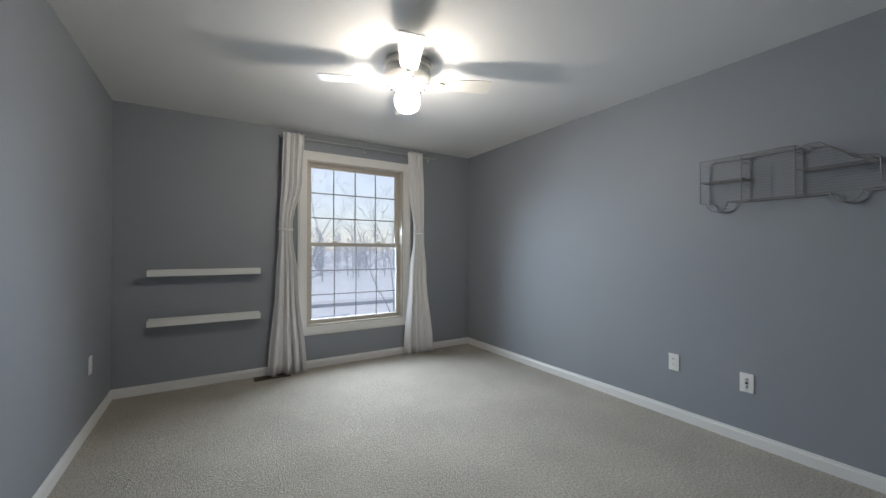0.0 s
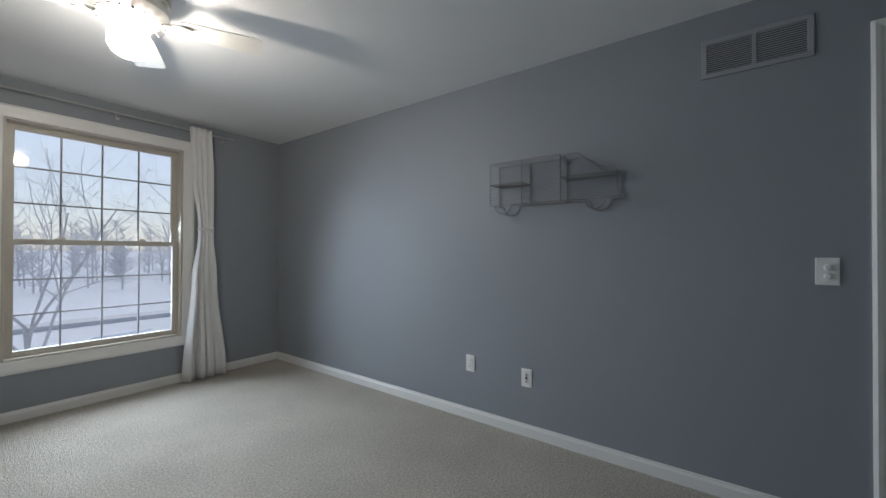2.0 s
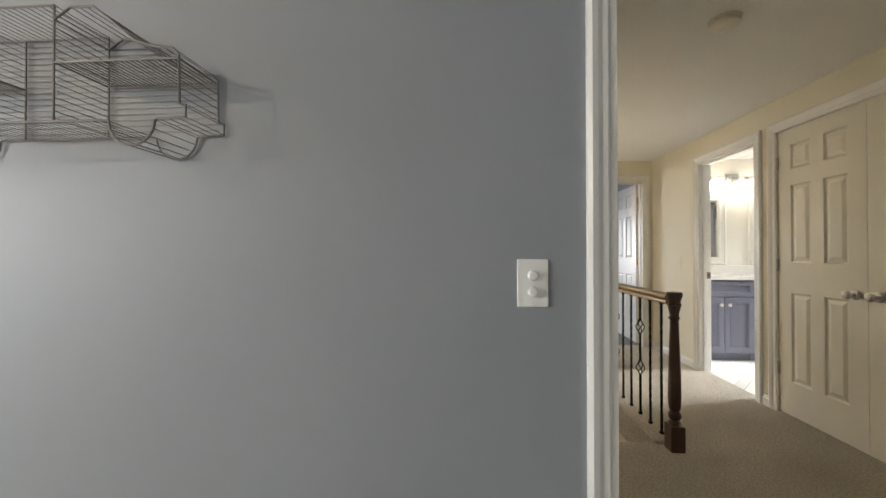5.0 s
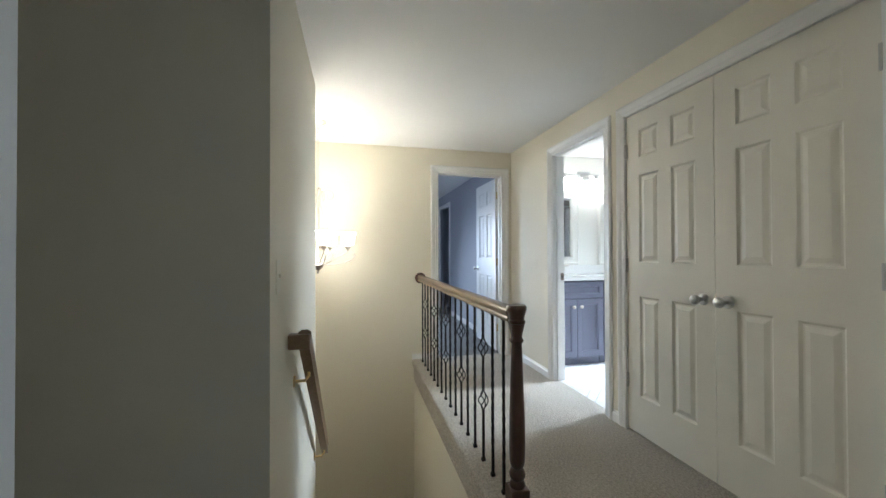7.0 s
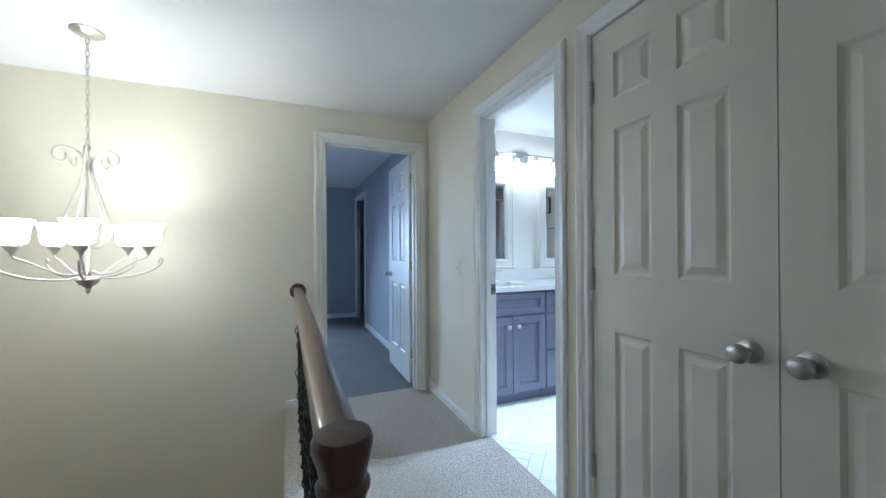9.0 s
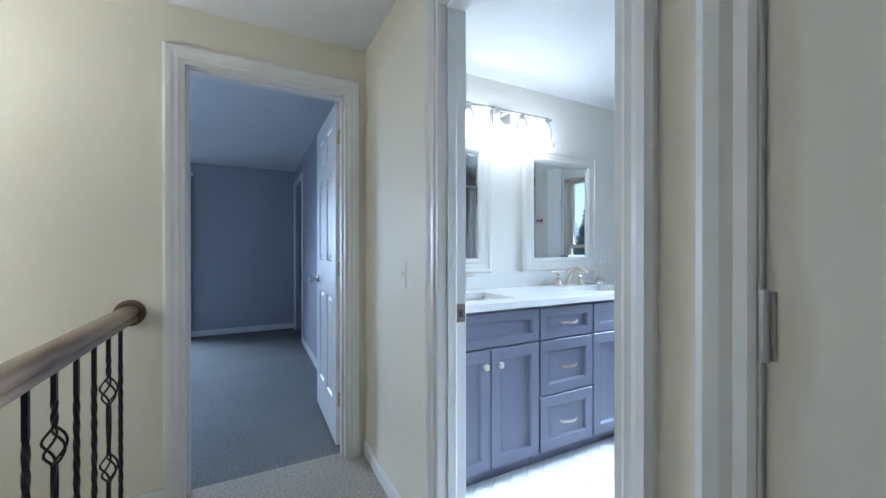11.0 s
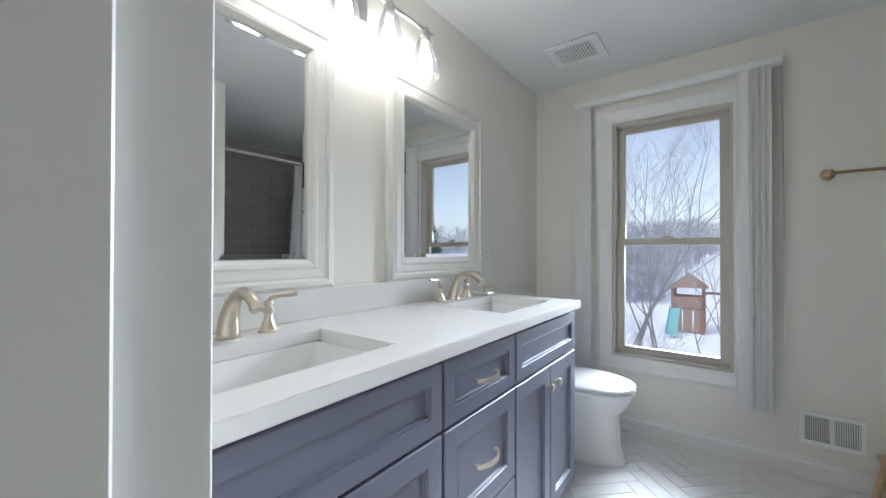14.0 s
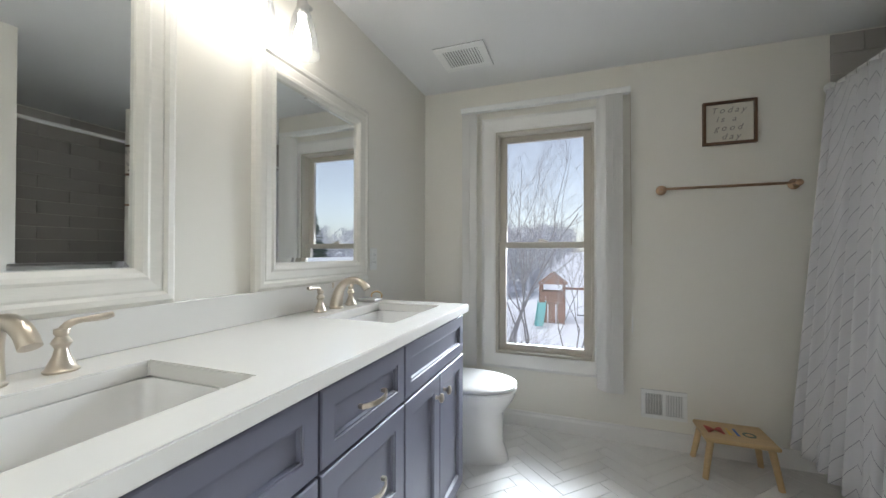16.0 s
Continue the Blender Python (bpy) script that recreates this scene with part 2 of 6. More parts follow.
def sweep_frame(bm, corners, normal, profile):
    """A mitred closed moulding: corners run round a rectangle, profile gives (outward, proud) pairs."""
    normal = Vector(normal)
    n = len(corners)
    cs = [Vector(c) for c in corners]
    mid = sum(cs, Vector()) / n
    rings = []
    for i, c in enumerate(cs):
        a, b = cs[i - 1], cs[(i + 1) % n]
        e1, e2 = (c - a).normalized(), (b - c).normalized()
        o1, o2 = e1.cross(normal), e2.cross(normal)
        if o1.dot(c - mid) < 0:
            o1, o2 = -o1, -o2
        out = o1 + o2
        rings.append([bm.verts.new(c + out * u + normal * v) for u, v in profile])
    k = len(profile)
    for i in range(n):
        a, b = rings[i], rings[(i + 1) % n]
        for j in range(k):
            bm.faces.new((a[j], a[(j + 1) % k], b[(j + 1) % k], b[j]))


def slab_wall(axis, f0, f1, u0, u1, z0, z1, holes=()):
    """A wall between the planes f0 and f1 of an axis, from u0 to u1, with openings (u0, u1, z0, z1) through it."""
    us = sorted({u0, u1, *(h for o in holes for h in o[:2])})
    zs = sorted({z0, z1, *(h for o in holes for h in o[2:])})
    bm = bmesh.new()
    seen = {}

    def v(f, u, z):
        key = (f, u, z)
        if key not in seen:
            seen[key] = bm.verts.new((f, u, z) if axis == "x" else (u, f, z))
        return seen[key]

    def solid(i, j):
        if not (0 <= i < len(us) - 1 and 0 <= j < len(zs) - 1):
            return False
        uc, zc = (us[i] + us[i + 1]) / 2, (zs[j] + zs[j + 1]) / 2
        return not any(a < uc < b and c < zc < d for a, b, c, d in holes)

    for i in range(len(us) - 1):
        for j in range(len(zs) - 1):
            if not solid(i, j):
                continue
            a, b, c, d = us[i], us[i + 1], zs[j], zs[j + 1]
            for f in (f0, f1):
                bm.faces.new((v(f, a, c), v(f, b, c), v(f, b, d), v(f, a, d)))
            for di, dj, p, q in ((-1, 0, (a, c), (a, d)), (1, 0, (b, c), (b, d)), (0, -1, (a, c), (b, c)), (0, 1, (a, d), (b, d))):
                if not solid(i + di, j + dj):
                    bm.faces.new((v(f0, *p), v(f0, *q), v(f1, *q), v(f1, *p)))
    return bm


def structure(name, bm, material, label, category):
    return tagged(part(name, bm, material), label, category, kind="structure")


# ---- the plan ----
EX, NY, WX, SY, BED_H = 2.986, 4.005, -0.43, -1.40, 2.335     # first bedroom
HALL_W, HALL_E, HALL_S, HALL_N, HALL_H = 3.101, 6.786, -2.333, 1.60, 2.276
STAIR_Y, STAIR_X0, STAIR_X1 = -0.35, 4.115, 5.47             # wall beside the stairs
EDGE_Y = -1.215                                              # edge of the landing at the stairwell
BX0, BX1, BY0, BY1, BATH_H = 4.50, 6.735, -4.937, -2.441, 2.27
SH_X, SH_Y, LX0 = 3.72, -3.48, 5.085                         # tub alcove, and the wall block beside the door
B2_E, B2_N, B2_S, B2_H = 10.54, 1.20, -2.33, 2.28            # second bedroom
D1 = (-1.19, -0.415, 2.045)                                   # openings: start, end, head
DF = (-2.235, -1.467, 2.03)
DB = (5.145, 5.888, 2.035)
DC = (3.722, 4.95, 2.035)
W1 = (1.03, 2.08, 0.41, 2.065)                               # windows: start, end, sill, head
WB = (5.60, 6.218, 0.462, 1.947)
W2 = (-0.80, 0.30, 0.50, 1.95)

# first bedroom
structure("floor_bedroom", one_box(WX - 0.06, EX + 0.06, SY - 0.06, NY + 0.06, -0.06, 0.0), CARPET_BED, "beige cut-pile carpet over the bedroom floor", "floor")
structure("ceiling_bedroom", one_box(WX - 0.06, EX + 0.055, SY - 0.06, NY + 0.2, BED_H, BED_H + 0.08), CEILING, "plain white painted bedroom ceiling", "ceiling")
structure("wall_bedroom_north", slab_wall("y", NY, NY + 0.14, WX - 0.06, EX + 0.055, 0, BED_H, [W1]), PAINT_GREY, "grey painted bedroom wall with a window opening", "wall")
structure("wall_bedroom_west", slab_wall("x", WX - 0.06, WX, SY, NY, 0, BED_H), PAINT_GREY, "plain grey painted bedroom wall", "wall")
structure("wall_bedroom_south", slab_wall("y", SY - 0.06, SY, WX, EX, 0, BED_H), PAINT_GREY, "plain grey painted bedroom wall", "wall")
structure("wall_bedroom_east", slab_wall("x", EX, EX + 0.055, SY, NY, 0, BED_H, [(D1[0], D1[1], -1, D1[2])]), PAINT_GREY, "grey painted bedroom wall with an open doorway", "wall")
# landing and stairwell
structure("wall_hall_west", slab_wall("x", EX + 0.06, HALL_W, HALL_S, 0.5, 0, HALL_H, [(D1[0], D1[1], -1, D1[2])]), PAINT_CREAM, "cream landing wall round the bedroom doorway", "wall")
structure("wall_hall_south", slab_wall("y", HALL_S - 0.055, HALL_S, HALL_W - 0.055, HALL_E, 0, HALL_H, [(DB[0], DB[1], -1, DB[2]), (DC[0], DC[1], -1, DC[2])]), PAINT_CREAM, "cream landing wall with closet and bathroom doorways", "wall")
structure("wall_hall_east", slab_wall("x", HALL_E, HALL_E + 0.06, HALL_S - 0.055, HALL_N, -2.75, HALL_H, [(DF[0], DF[1], -0.25, DF[2])]), PAINT_CREAM, "tall cream wall of the stairwell with a doorway", "wall")
structure("wall_hall_north", slab_wall("y", 0.5, 0.56, HALL_W - 0.055, STAIR_X0, 0, HALL_H), PAINT_CREAM, "plain cream end wall of the landing", "wall")
structure("wall_stair", one_box(STAIR_X0, STAIR_X1, STAIR_Y, HALL_N, -2.75, HALL_H), PAINT_CREAM, "cream wall beside the stairs", "wall")
structure("wall_foyer_north", slab_wall("y", HALL_N, HALL_N + 0.06, STAIR_X1, HALL_E, -2.75, HALL_H), PAINT_CREAM, "plain cream wall of the tall entrance space", "wall")
structure("ceiling_hall", one_box(HALL_W - 0.05, HALL_E + 0.05, HALL_S - 0.05, HALL_N + 0.06, HALL_H, HALL_H + 0.08), CEILING, "white painted ceiling over landing and stairwell", "ceiling")
bm = bmesh.new()
box(bm, EX - 0.0, 4.42, HALL_S - 0.06, 0.56, -0.20, 0.0)
box(bm, 4.42, HALL_E + 0.07, HALL_S - 0.06, EDGE_Y, -0.20, 0.0)
structure("floor_hall", bm, CARPET_BED, "beige cut-pile carpet on the landing", "floor")
structure("wall_stair_south", one_box(4.42, HALL_E, EDGE_Y - 0.10, EDGE_Y - 0.002, -2.75, -0.20), PAINT_CREAM, "cream wall below the landing edge", "wall")
structure("floor_foyer", one_box(4.42, HALL_E, EDGE_Y, HALL_N, -2.81, -2.75), CARPET_BED, "beige carpet at the foot of the stairs", "floor")
# bathroom
structure("floor_bath", one_box(SH_X - 0.06, BX1 + 0.06, BY0 - 0.06, HALL_S - 0.058, -0.06, -0.006), GROUT, "pale grout bed under the bathroom tiles", "floor")
structure("ceiling_bath", one_box(SH_X - 0.06, BX1 + 0.05, BY0 - 0.16, BY1 + 0.055, BATH_H, BATH_H + 0.08), CEILING, "white painted bathroom ceiling", "ceiling")
structure("wall_bath_north", slab_wall("y", BY1, HALL_S - 0.06, LX0, BX1, 0, BATH_H, [(DB[0], DB[1], -1, DB[2])]), PAINT_BATH, "off-white bathroom wall round the doorway", "wall")
structure("wall_bath_east", slab_wall("x", BX1, BX1 + 0.045, BY0 - 0.16, BY1 + 0.05, 0, BATH_H), PAINT_BATH, "off-white bathroom wall behind the vanity", "wall")
structure("wall_bath_south", slab_wall("y", BY0 - 0.14, BY0, SH_X - 0.06, BX1, 0, BATH_H, [WB]), PAINT_BATH, "off-white bathroom wall with a window opening", "wall")
structure("wall_bath_west", one_box(SH_X - 0.06, LX0, SH_Y, HALL_S - 0.652, 0, BATH_H), PAINT_BATH, "off-white bathroom wall beside the tub", "wall")
structure("wall_bath_west_2", one_box(LX0 - 0.06, LX0, HALL_S - 0.65, HALL_S - 0.06, 0, BATH_H), PAINT_BATH, "off-white bathroom wall beside the closet", "wall")
structure("wall_shower_west", slab_wall("x", SH_X - 0.06, SH_X, BY0, SH_Y, 0, BATH_H), PAINT_BATH, "tub alcove wall behind the tiles", "wall")
structure("wall_closet_back", slab_wall("y", HALL_S - 0.65, HALL_S - 0.60, HALL_W, LX0 - 0.062, 0, HALL_H), PAINT_CREAM, "plain closet back wall", "wall")
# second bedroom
structure("floor_bedroom_2", one_box(HALL_E + 0.072, B2_E + 0.06, B2_S - 1.2, B2_N + 0.06, -0.06, 0.0), CARPET_SHADED, "second bedroom carpet, coloured darker for the unlit room", "floor")
structure("ceiling_bedroom_2", one_box(HALL_E + 0.06, B2_E + 0.16, B2_S - 1.2, B2_N + 0.06, B2_H, B2_H + 0.08), CEILING, "white ceiling of the unlit second bedroom", "ceiling")
structure("wall_bedroom_2_west", slab_wall("x", HALL_E + 0.065, HALL_E + 0.12, B2_S, B2_N, 0, B2_H, [(DF[0], DF[1], -1, DF[2])]), PAINT_BLUE, "blue-grey wall round the second bedroom doorway", "wall")
structure("wall_bedroom_2_east", slab_wall("x", B2_E, B2_E + 0.14, B2_S - 1.2, B2_N, 0, B2_H, [W2]), PAINT_BLUE, "blue-grey wall with a window opening", "wall")
structure("wall_bedroom_2_north", slab_wall("y", B2_N, B2_N + 0.06, HALL_E + 0.06, B2_E + 0.14, 0, B2_H), PAINT_BLUE, "plain blue-grey bedroom wall", "wall")
structure("wall_bedroom_2_south", slab_wall("y", B2_S - 0.06, B2_S, HALL_E + 0.065, B2_E, 0, B2_H, [(9.62, 10.38, -1, 2.03)]), PAINT_BLUE, "blue-grey bedroom wall with a dark doorway", "wall")
structure("wall_bedroom_2_closet", slab_wall("y", B2_S - 1.2, B2_S - 1.14, HALL_E + 0.065, B2_E, 0, B2_H), PAINT_BLUE, "plain wall beyond the second bedroom", "wall")


# ---- doorways and skirting ----
def casing(name, axis, f, out, a, b, head, label, width=0.065, foot=0.0):
    """Moulded trim round an opening a..b on the plane f, standing proud along out (+1 or -1)."""
    bm = bmesh.new()
    prof = ((0, 0), (width, 0), (width, 0.012), (width * 0.82, 0.019), (width * 0.55, 0.016), (width * 0.35, 0.011), (width * 0.12, 0.011), (0, 0.007))

    def at(u, z, p):
        return (f + out * p, u, z) if axis == "x" else (u, f + out * p, z)

    for side, u in ((-1, a), (1, b)):
        lo = [bm.verts.new(at(u + side * w, foot, p)) for w, p in prof]
        hi = [bm.verts.new(at(u + side * w, head + w, p)) for w, p in prof]
        for k in range(len(prof)):
            bm.faces.new((lo[k], lo[(k + 1) % len(prof)], hi[(k + 1) % len(prof)], hi[k]))
        bm.faces.new(lo)
    l = [bm.verts.new(at(a - w, head + w, p)) for w, p in prof]
    r = [bm.verts.new(at(b + w, head + w, p)) for w, p in prof]
    for k in range(len(prof)):
        bm.faces.new((l[k], l[(k + 1) % len(prof)], r[(k + 1) % len(prof)], r[k]))
    return structure(name, bm, TRIM, label, "door trim")


def jamb(name, axis, f0, f1, a, b, head, stop_at, label, t=0.018):
    """The lining of an opening, with its door stop."""
    bm = bmesh.new()

    def bx(u0, u1, p0, p1, z0, z1):
        if axis == "x":
            box(bm, p0, p1, u0, u1, z0, z1, 0.0015)
        else:
            box(bm, u0, u1, p0, p1, z0, z1, 0.0015)

    bx(a - 0.001, a + t, f0, f1, 0, head)
    bx(b - t, b + 0.001, f0, f1, 0, head)
    bx(a + t, b - t, f0, f1, head - t, head + 0.001)
    s0, s1 = stop_at
    bx(a + t, a + t + 0.011, s0, s1, 0, head - t)
    bx(b - t - 0.011, b - t, s0, s1, 0, head - t)
    bx(a + t + 0.011, b - t - 0.011, s0, s1, head - t - 0.011, head - t)
    return structure(name, bm, TRIM, label, "door frame")


casing("trim_bedroom_door", "x", EX, -1, D1[0], D1[1], D1[2], "white moulded casing round the bedroom doorway", 0.055)
casing("trim_bedroom_door_hall", "x", HALL_W, 1, D1[0], D1[1], D1[2], "white moulded casing round the bedroom doorway")
jamb("door_frame_bedroom", "x", EX - 0.004, HALL_W + 0.004, D1[0], D1[1], D1[2], (EX + 0.045, EX + 0.085), "white painted door lining")
casing("trim_far_door", "x", HALL_E, -1, DF[0], DF[1], DF[2], "white moulded casing round the far doorway", 0.066)
casing("trim_far_door_inner", "x", HALL_E + 0.12, 1, DF[0], DF[1], DF[2], "white moulded casing inside the second bedroom")
jamb("door_frame_far", "x", HALL_E - 0.004, HALL_E + 0.124, DF[0], DF[1], DF[2], (HALL_E + 0.04, HALL_E + 0.08), "white painted door lining")
casing("trim_bath_door", "y", HALL_S, 1, DB[0], DB[1], DB[2], "white moulded casing round the bathroom doorway", 0.06)
casing("trim_bath_door_inner", "y", BY1, -1, DB[0], DB[1], DB[2], "white moulded casing inside the bathroom")
jamb("door_frame_bath", "y", BY1 - 0.004, HALL_S + 0.004, DB[0], DB[1], DB[2], (-2.400, -2.365), "white painted door lining")
casing("trim_closet", "y", HALL_S, 1, DC[0], DC[1], DC[2], "white moulded casing round the closet doors", 0.071)
jamb("door_frame_closet", "y", HALL_S - 0.06, HALL_S + 0.004, DC[0], DC[1], DC[2], (HALL_S - 0.058, HALL_S - 0.047), "white painted closet lining", t=0.004)
casing("trim_bedroom_2_closet", "y", B2_S, 1, 9.62, 10.38, 2.03, "white casing round a dark doorway")


def skirting(name, axis, f, out, a, b, h=0.075, t=0.013, z=0.0, material=None, label="white painted baseboard"):
    bm = bmesh.new()
    prof = ((0, 0), (t, 0), (t, h * 0.72), (t * 0.6, h * 0.86), (t * 0.5, h), (0, h))
    ends = [[bm.verts.new((f + out * p, u, z + q) if axis == "x" else (u, f + out * p, z + q)) for p, q in prof] for u in (a, b)]
    k = len(prof)
    for j in range(k):
        bm.faces.new((ends[0][j], ends[0][(j + 1) % k], ends[1][(j + 1) % k], ends[1][j]))
    bm.faces.new(ends[0])
    bm.faces.new(ends[1])
    return structure(name, bm, material or TRIM, label, "baseboard")


CW = 0.067
skirting("baseboard_bedroom_north", "y", NY, -1, WX, EX)
skirting("baseboard_bedroom_west", "x", WX, 1, SY, NY)
skirting("baseboard_bedroom_east", "x", EX, -1, D1[1] + CW, NY - 0.013)
skirting("baseboard_bedroom_east_2", "x", EX, -1, SY, D1[0] - CW)
skirting("baseboard_hall_east_wall", "y", HALL_S, 1, DB[1] + CW, HALL_E)
skirting("baseboard_hall_between", "y", HALL_S, 1, DC[1] + CW, DB[0] - CW)
skirting("baseboard_hall_west_end", "y", HALL_S, 1, HALL_W, DC[0] - CW)
skirting("baseboard_hall_far", "x", HALL_E, -1, EDGE_Y + 0.018, DF[1] + CW)
skirting("baseboard_landing", "x", STAIR_X0, -1, STAIR_Y, 0.5)
skirting("baseboard_hall_west", "x", HALL_W, 1, D1[1] + CW, 0.5)
skirting("baseboard_bedroom_2_east", "x", B2_E, -1, B2_S, B2_N)
skirting("baseboard_bedroom_2_south", "y", B2_S, 1, HALL_E + 0.13, 9.55)


# ---- windows ----
def pane(name, bm, parent):
    ob = part(name, bm, GLASS, parent)
    ob.visible_shadow = False
    return ob


def window(name, axis, f, out, o, split, cas, grille, label, back=0.05, sash_w=0.045, sash=None):
    """A double-hung window in the opening o; out points from the room to the open air."""
    a, b, z0, z1 = o
    sash = sash or SASH

    def bx(bm, u0, u1, p0, p1, w0, w1, bev=0.002):
        p0, p1 = sorted((f + out * p0, f + out * p1))
        if axis == "x":
            box(bm, p0, p1, u0, u1, w0, w1, bev)
        else:
            box(bm, u0, u1, p0, p1, w0, w1, bev)

    base = ((f, (a + b) / 2, z0) if axis == "x" else ((a + b) / 2, f, z0))
    w = thing(name, base, label, "window", kind="structure")
    bm = bmesh.new()
    corners = [(f, a, z0), (f, b, z0), (f, b, z1), (f, a, z1)] if axis == "x" else [(a, f, z0), (b, f, z0), (b, f, z1), (a, f, z1)]
    nrm = (-out, 0, 0) if axis == "x" else (0, -out, 0)
    sweep_frame(bm, corners, nrm, ((0, 0.001), (cas, 0.001), (cas, 0.016), (cas * 0.8, 0.021), (cas * 0.3, 0.014), (0, 0.012)))
    part("window_casing", bm, TRIM, w)
    bm = bmesh.new()
    t = 0.016
    bx(bm, a, a + t, 0.0, 0.13, z0, z1)
    bx(bm, b - t, b, 0.0, 0.13, z0, z1)
    bx(bm, a + t, b - t, 0.0, 0.13, z1 - t, z1)
    bx(bm, a + t, b - t, 0.0, 0.13, z0, z0 + t)
    part("window_frame", bm, sash, w, "tan painted window lining")
    for low in (True, False):
        p = back if low else back + 0.035
        w0, w1 = (z0 + t, split + 0.02) if low else (split - 0.02, z1 - t)
        bm = bmesh.new()
        rail = 0.04
        bx(bm, a + t, a + t + sash_w, p, p + 0.03, w0, w1)
        bx(bm, b - t - sash_w, b - t, p, p + 0.03, w0, w1)
        bx(bm, a + t + sash_w, b - t - sash_w, p, p + 0.03, w0, w0 + rail)
        bx(bm, a + t + sash_w, b - t - sash_w, p, p + 0.03, w1 - rail, w1)
        s = part("lower_sash" if low else "upper_sash", bm, sash, w, "tan sash frame")
        g0, g1, h0, h1 = a + t + sash_w, b - t - sash_w, w0 + rail, w1 - rail
        bm = bmesh.new()
        bx(bm, g0 - 0.004, g1 + 0.004, p + 0.012, p + 0.016, h0 - 0.004, h1 + 0.004, 0)
        pane("pane", bm, s)
        if grille:
            cols, rows = grille
            for i in range(1, cols):
                u = g0 + (g1 - g0) * i / cols
                bm = bmesh.new()
                bx(bm, u - 0.006, u + 0.006, p + 0.017, p + 0.023, h0, h1, 0.001)
                part("grille_bar", bm, MUNTIN, s)
            for i in range(1, rows):
                z = h0 + (h1 - h0) * i / rows
                bm = bmesh.new()
                bx(bm, g0, g1, p + 0.0175, p + 0.0235, z - 0.006, z + 0.006, 0.001)
                part("grille_bar", bm, MUNTIN, s)
    for u in (a + (b - a) * 0.27, a + (b - a) * 0.73) if grille else ((a + b) / 2,):
        bm = bmesh.new()
        bx(bm, u - 0.03, u + 0.03, back - 0.002, back + 0.02, split + 0.021, split + 0.030, 0.003)
        bx(bm, u - 0.01, u + 0.035, back + 0.0, back + 0.015, split + 0.030, split + 0.040, 0.003)
        part("sash_lock", bm, sash, w)
    return w


window("window_1", "y", NY, 1, W1, 1.225, 0.085, (4, 3), "double-hung window with tan sashes, grilles and white casing")
window("window_2", "y", BY0, -1, WB, 1.185, 0.092, None, "double-hung bathroom window with tan sashes and white casing")
window("window_3", "x", B2_E, 1, W2, 1.21, 0.075, (3, 3), "double-hung bedroom window with grilles")


def window_light(name, m, w, h, power, color):
    la = bpy.data.lights.new(name, "AREA")
    la.shape, la.size, la.size_y, la.energy, la.color = "RECTANGLE", w, h, power, color
    ob = new(name, la)
    ob.matrix_basis = m
    return ob


DAY = (0.76, 0.88, 1.0)
window_light("daylight_bedroom", pose(1.55, NY + 0.135, 1.24, -66, 0, 0), 1.0, 1.6, LIGHT_W1, DAY).data.spread = radians(125)
window_light("daylight_bath", pose(5.91, BY0 - 0.135, 1.22, 66, 0, 0), 0.52, 1.36, LIGHT_WB, (0.84, 0.92, 1.0)).data.spread = radians(66)
window_light("daylight_bedroom_2", pose(B2_E + 0.135, -0.25, 1.22, 60, 0, 90), 1.05, 1.4, LIGHT_W2, (0.76, 0.86, 1.0)).data.spread = radians(112)


# ---- small wall fittings ----
def outlet(name, at, rz, label, kind="duplex", plate=None):
    """A cover plate in the local xz plane that faces -y, turned by rz."""
    m = pose(*at, 0, 0, rz)
    o = thing(name, at, label, "wall outlet" if kind in ("duplex", "jack") else "light switch", group="wall plates")

    def mesh(nm, bm, mt, lab=""):
        bm.transform(m)
        return part(nm, bm, mt, o, lab)

    w = 0.058 if kind != "wide" else 0.062
    thick = 0.0032 if kind == "toggle" else 0.0055
    mesh("cover_plate", one_box(-w / 2 - 0.006, w / 2 + 0.006, -thick, 0.0, -0.058, 0.058, thick * 0.45, 2), plate or PLASTIC)
    if kind == "duplex":
        for z in (0.02, -0.02):
            mesh("socket", one_box(-0.016, 0.016, -0.0095, -0.006, z - 0.0135, z + 0.0135, 0.003), PLASTIC)
            for x in (-0.006, 0.006):
                mesh("slot", one_box(x - 0.0012, x + 0.0012, -0.0102, -0.009, z - 0.002, z + 0.007), SLOT)
        mesh("screw", turned([(0.003, 0), (0.003, 0.001), (0, 0.0012)], pose(0, -0.007, 0, 90), 10), STEEL)
    elif kind == "jack":
        for z in (0.022, -0.022):
            mesh("socket", turned([(0.007, 0), (0.007, 0.004), (0.004, 0.0041), (0.004, 0.009), (0.0, 0.0091)], pose(0, -0.006, z, 90), 14), NICKEL)
        mesh("socket", one_box(-0.007, 0.007, -0.009, -0.006, -0.006, 0.006), SLOT)
    elif kind == "toggle":
        mesh("toggle", one_box(-0.004, 0.004, -0.011, -0.002, -0.004, 0.010, 0.0015), plate or PLASTIC)
    else:
        mesh("toggle", turned([(0.012, 0), (0.012, 0.010), (0.009, 0.013), (0, 0.0135)], pose(0, -0.006, 0.018, 90), 16), PLASTIC)
        mesh("toggle", turned([(0.012, 0), (0.012, 0.010), (0.009, 0.013), (0, 0.0135)], pose(0, -0.006, -0.02, 90), 16), PLASTIC)
    return o


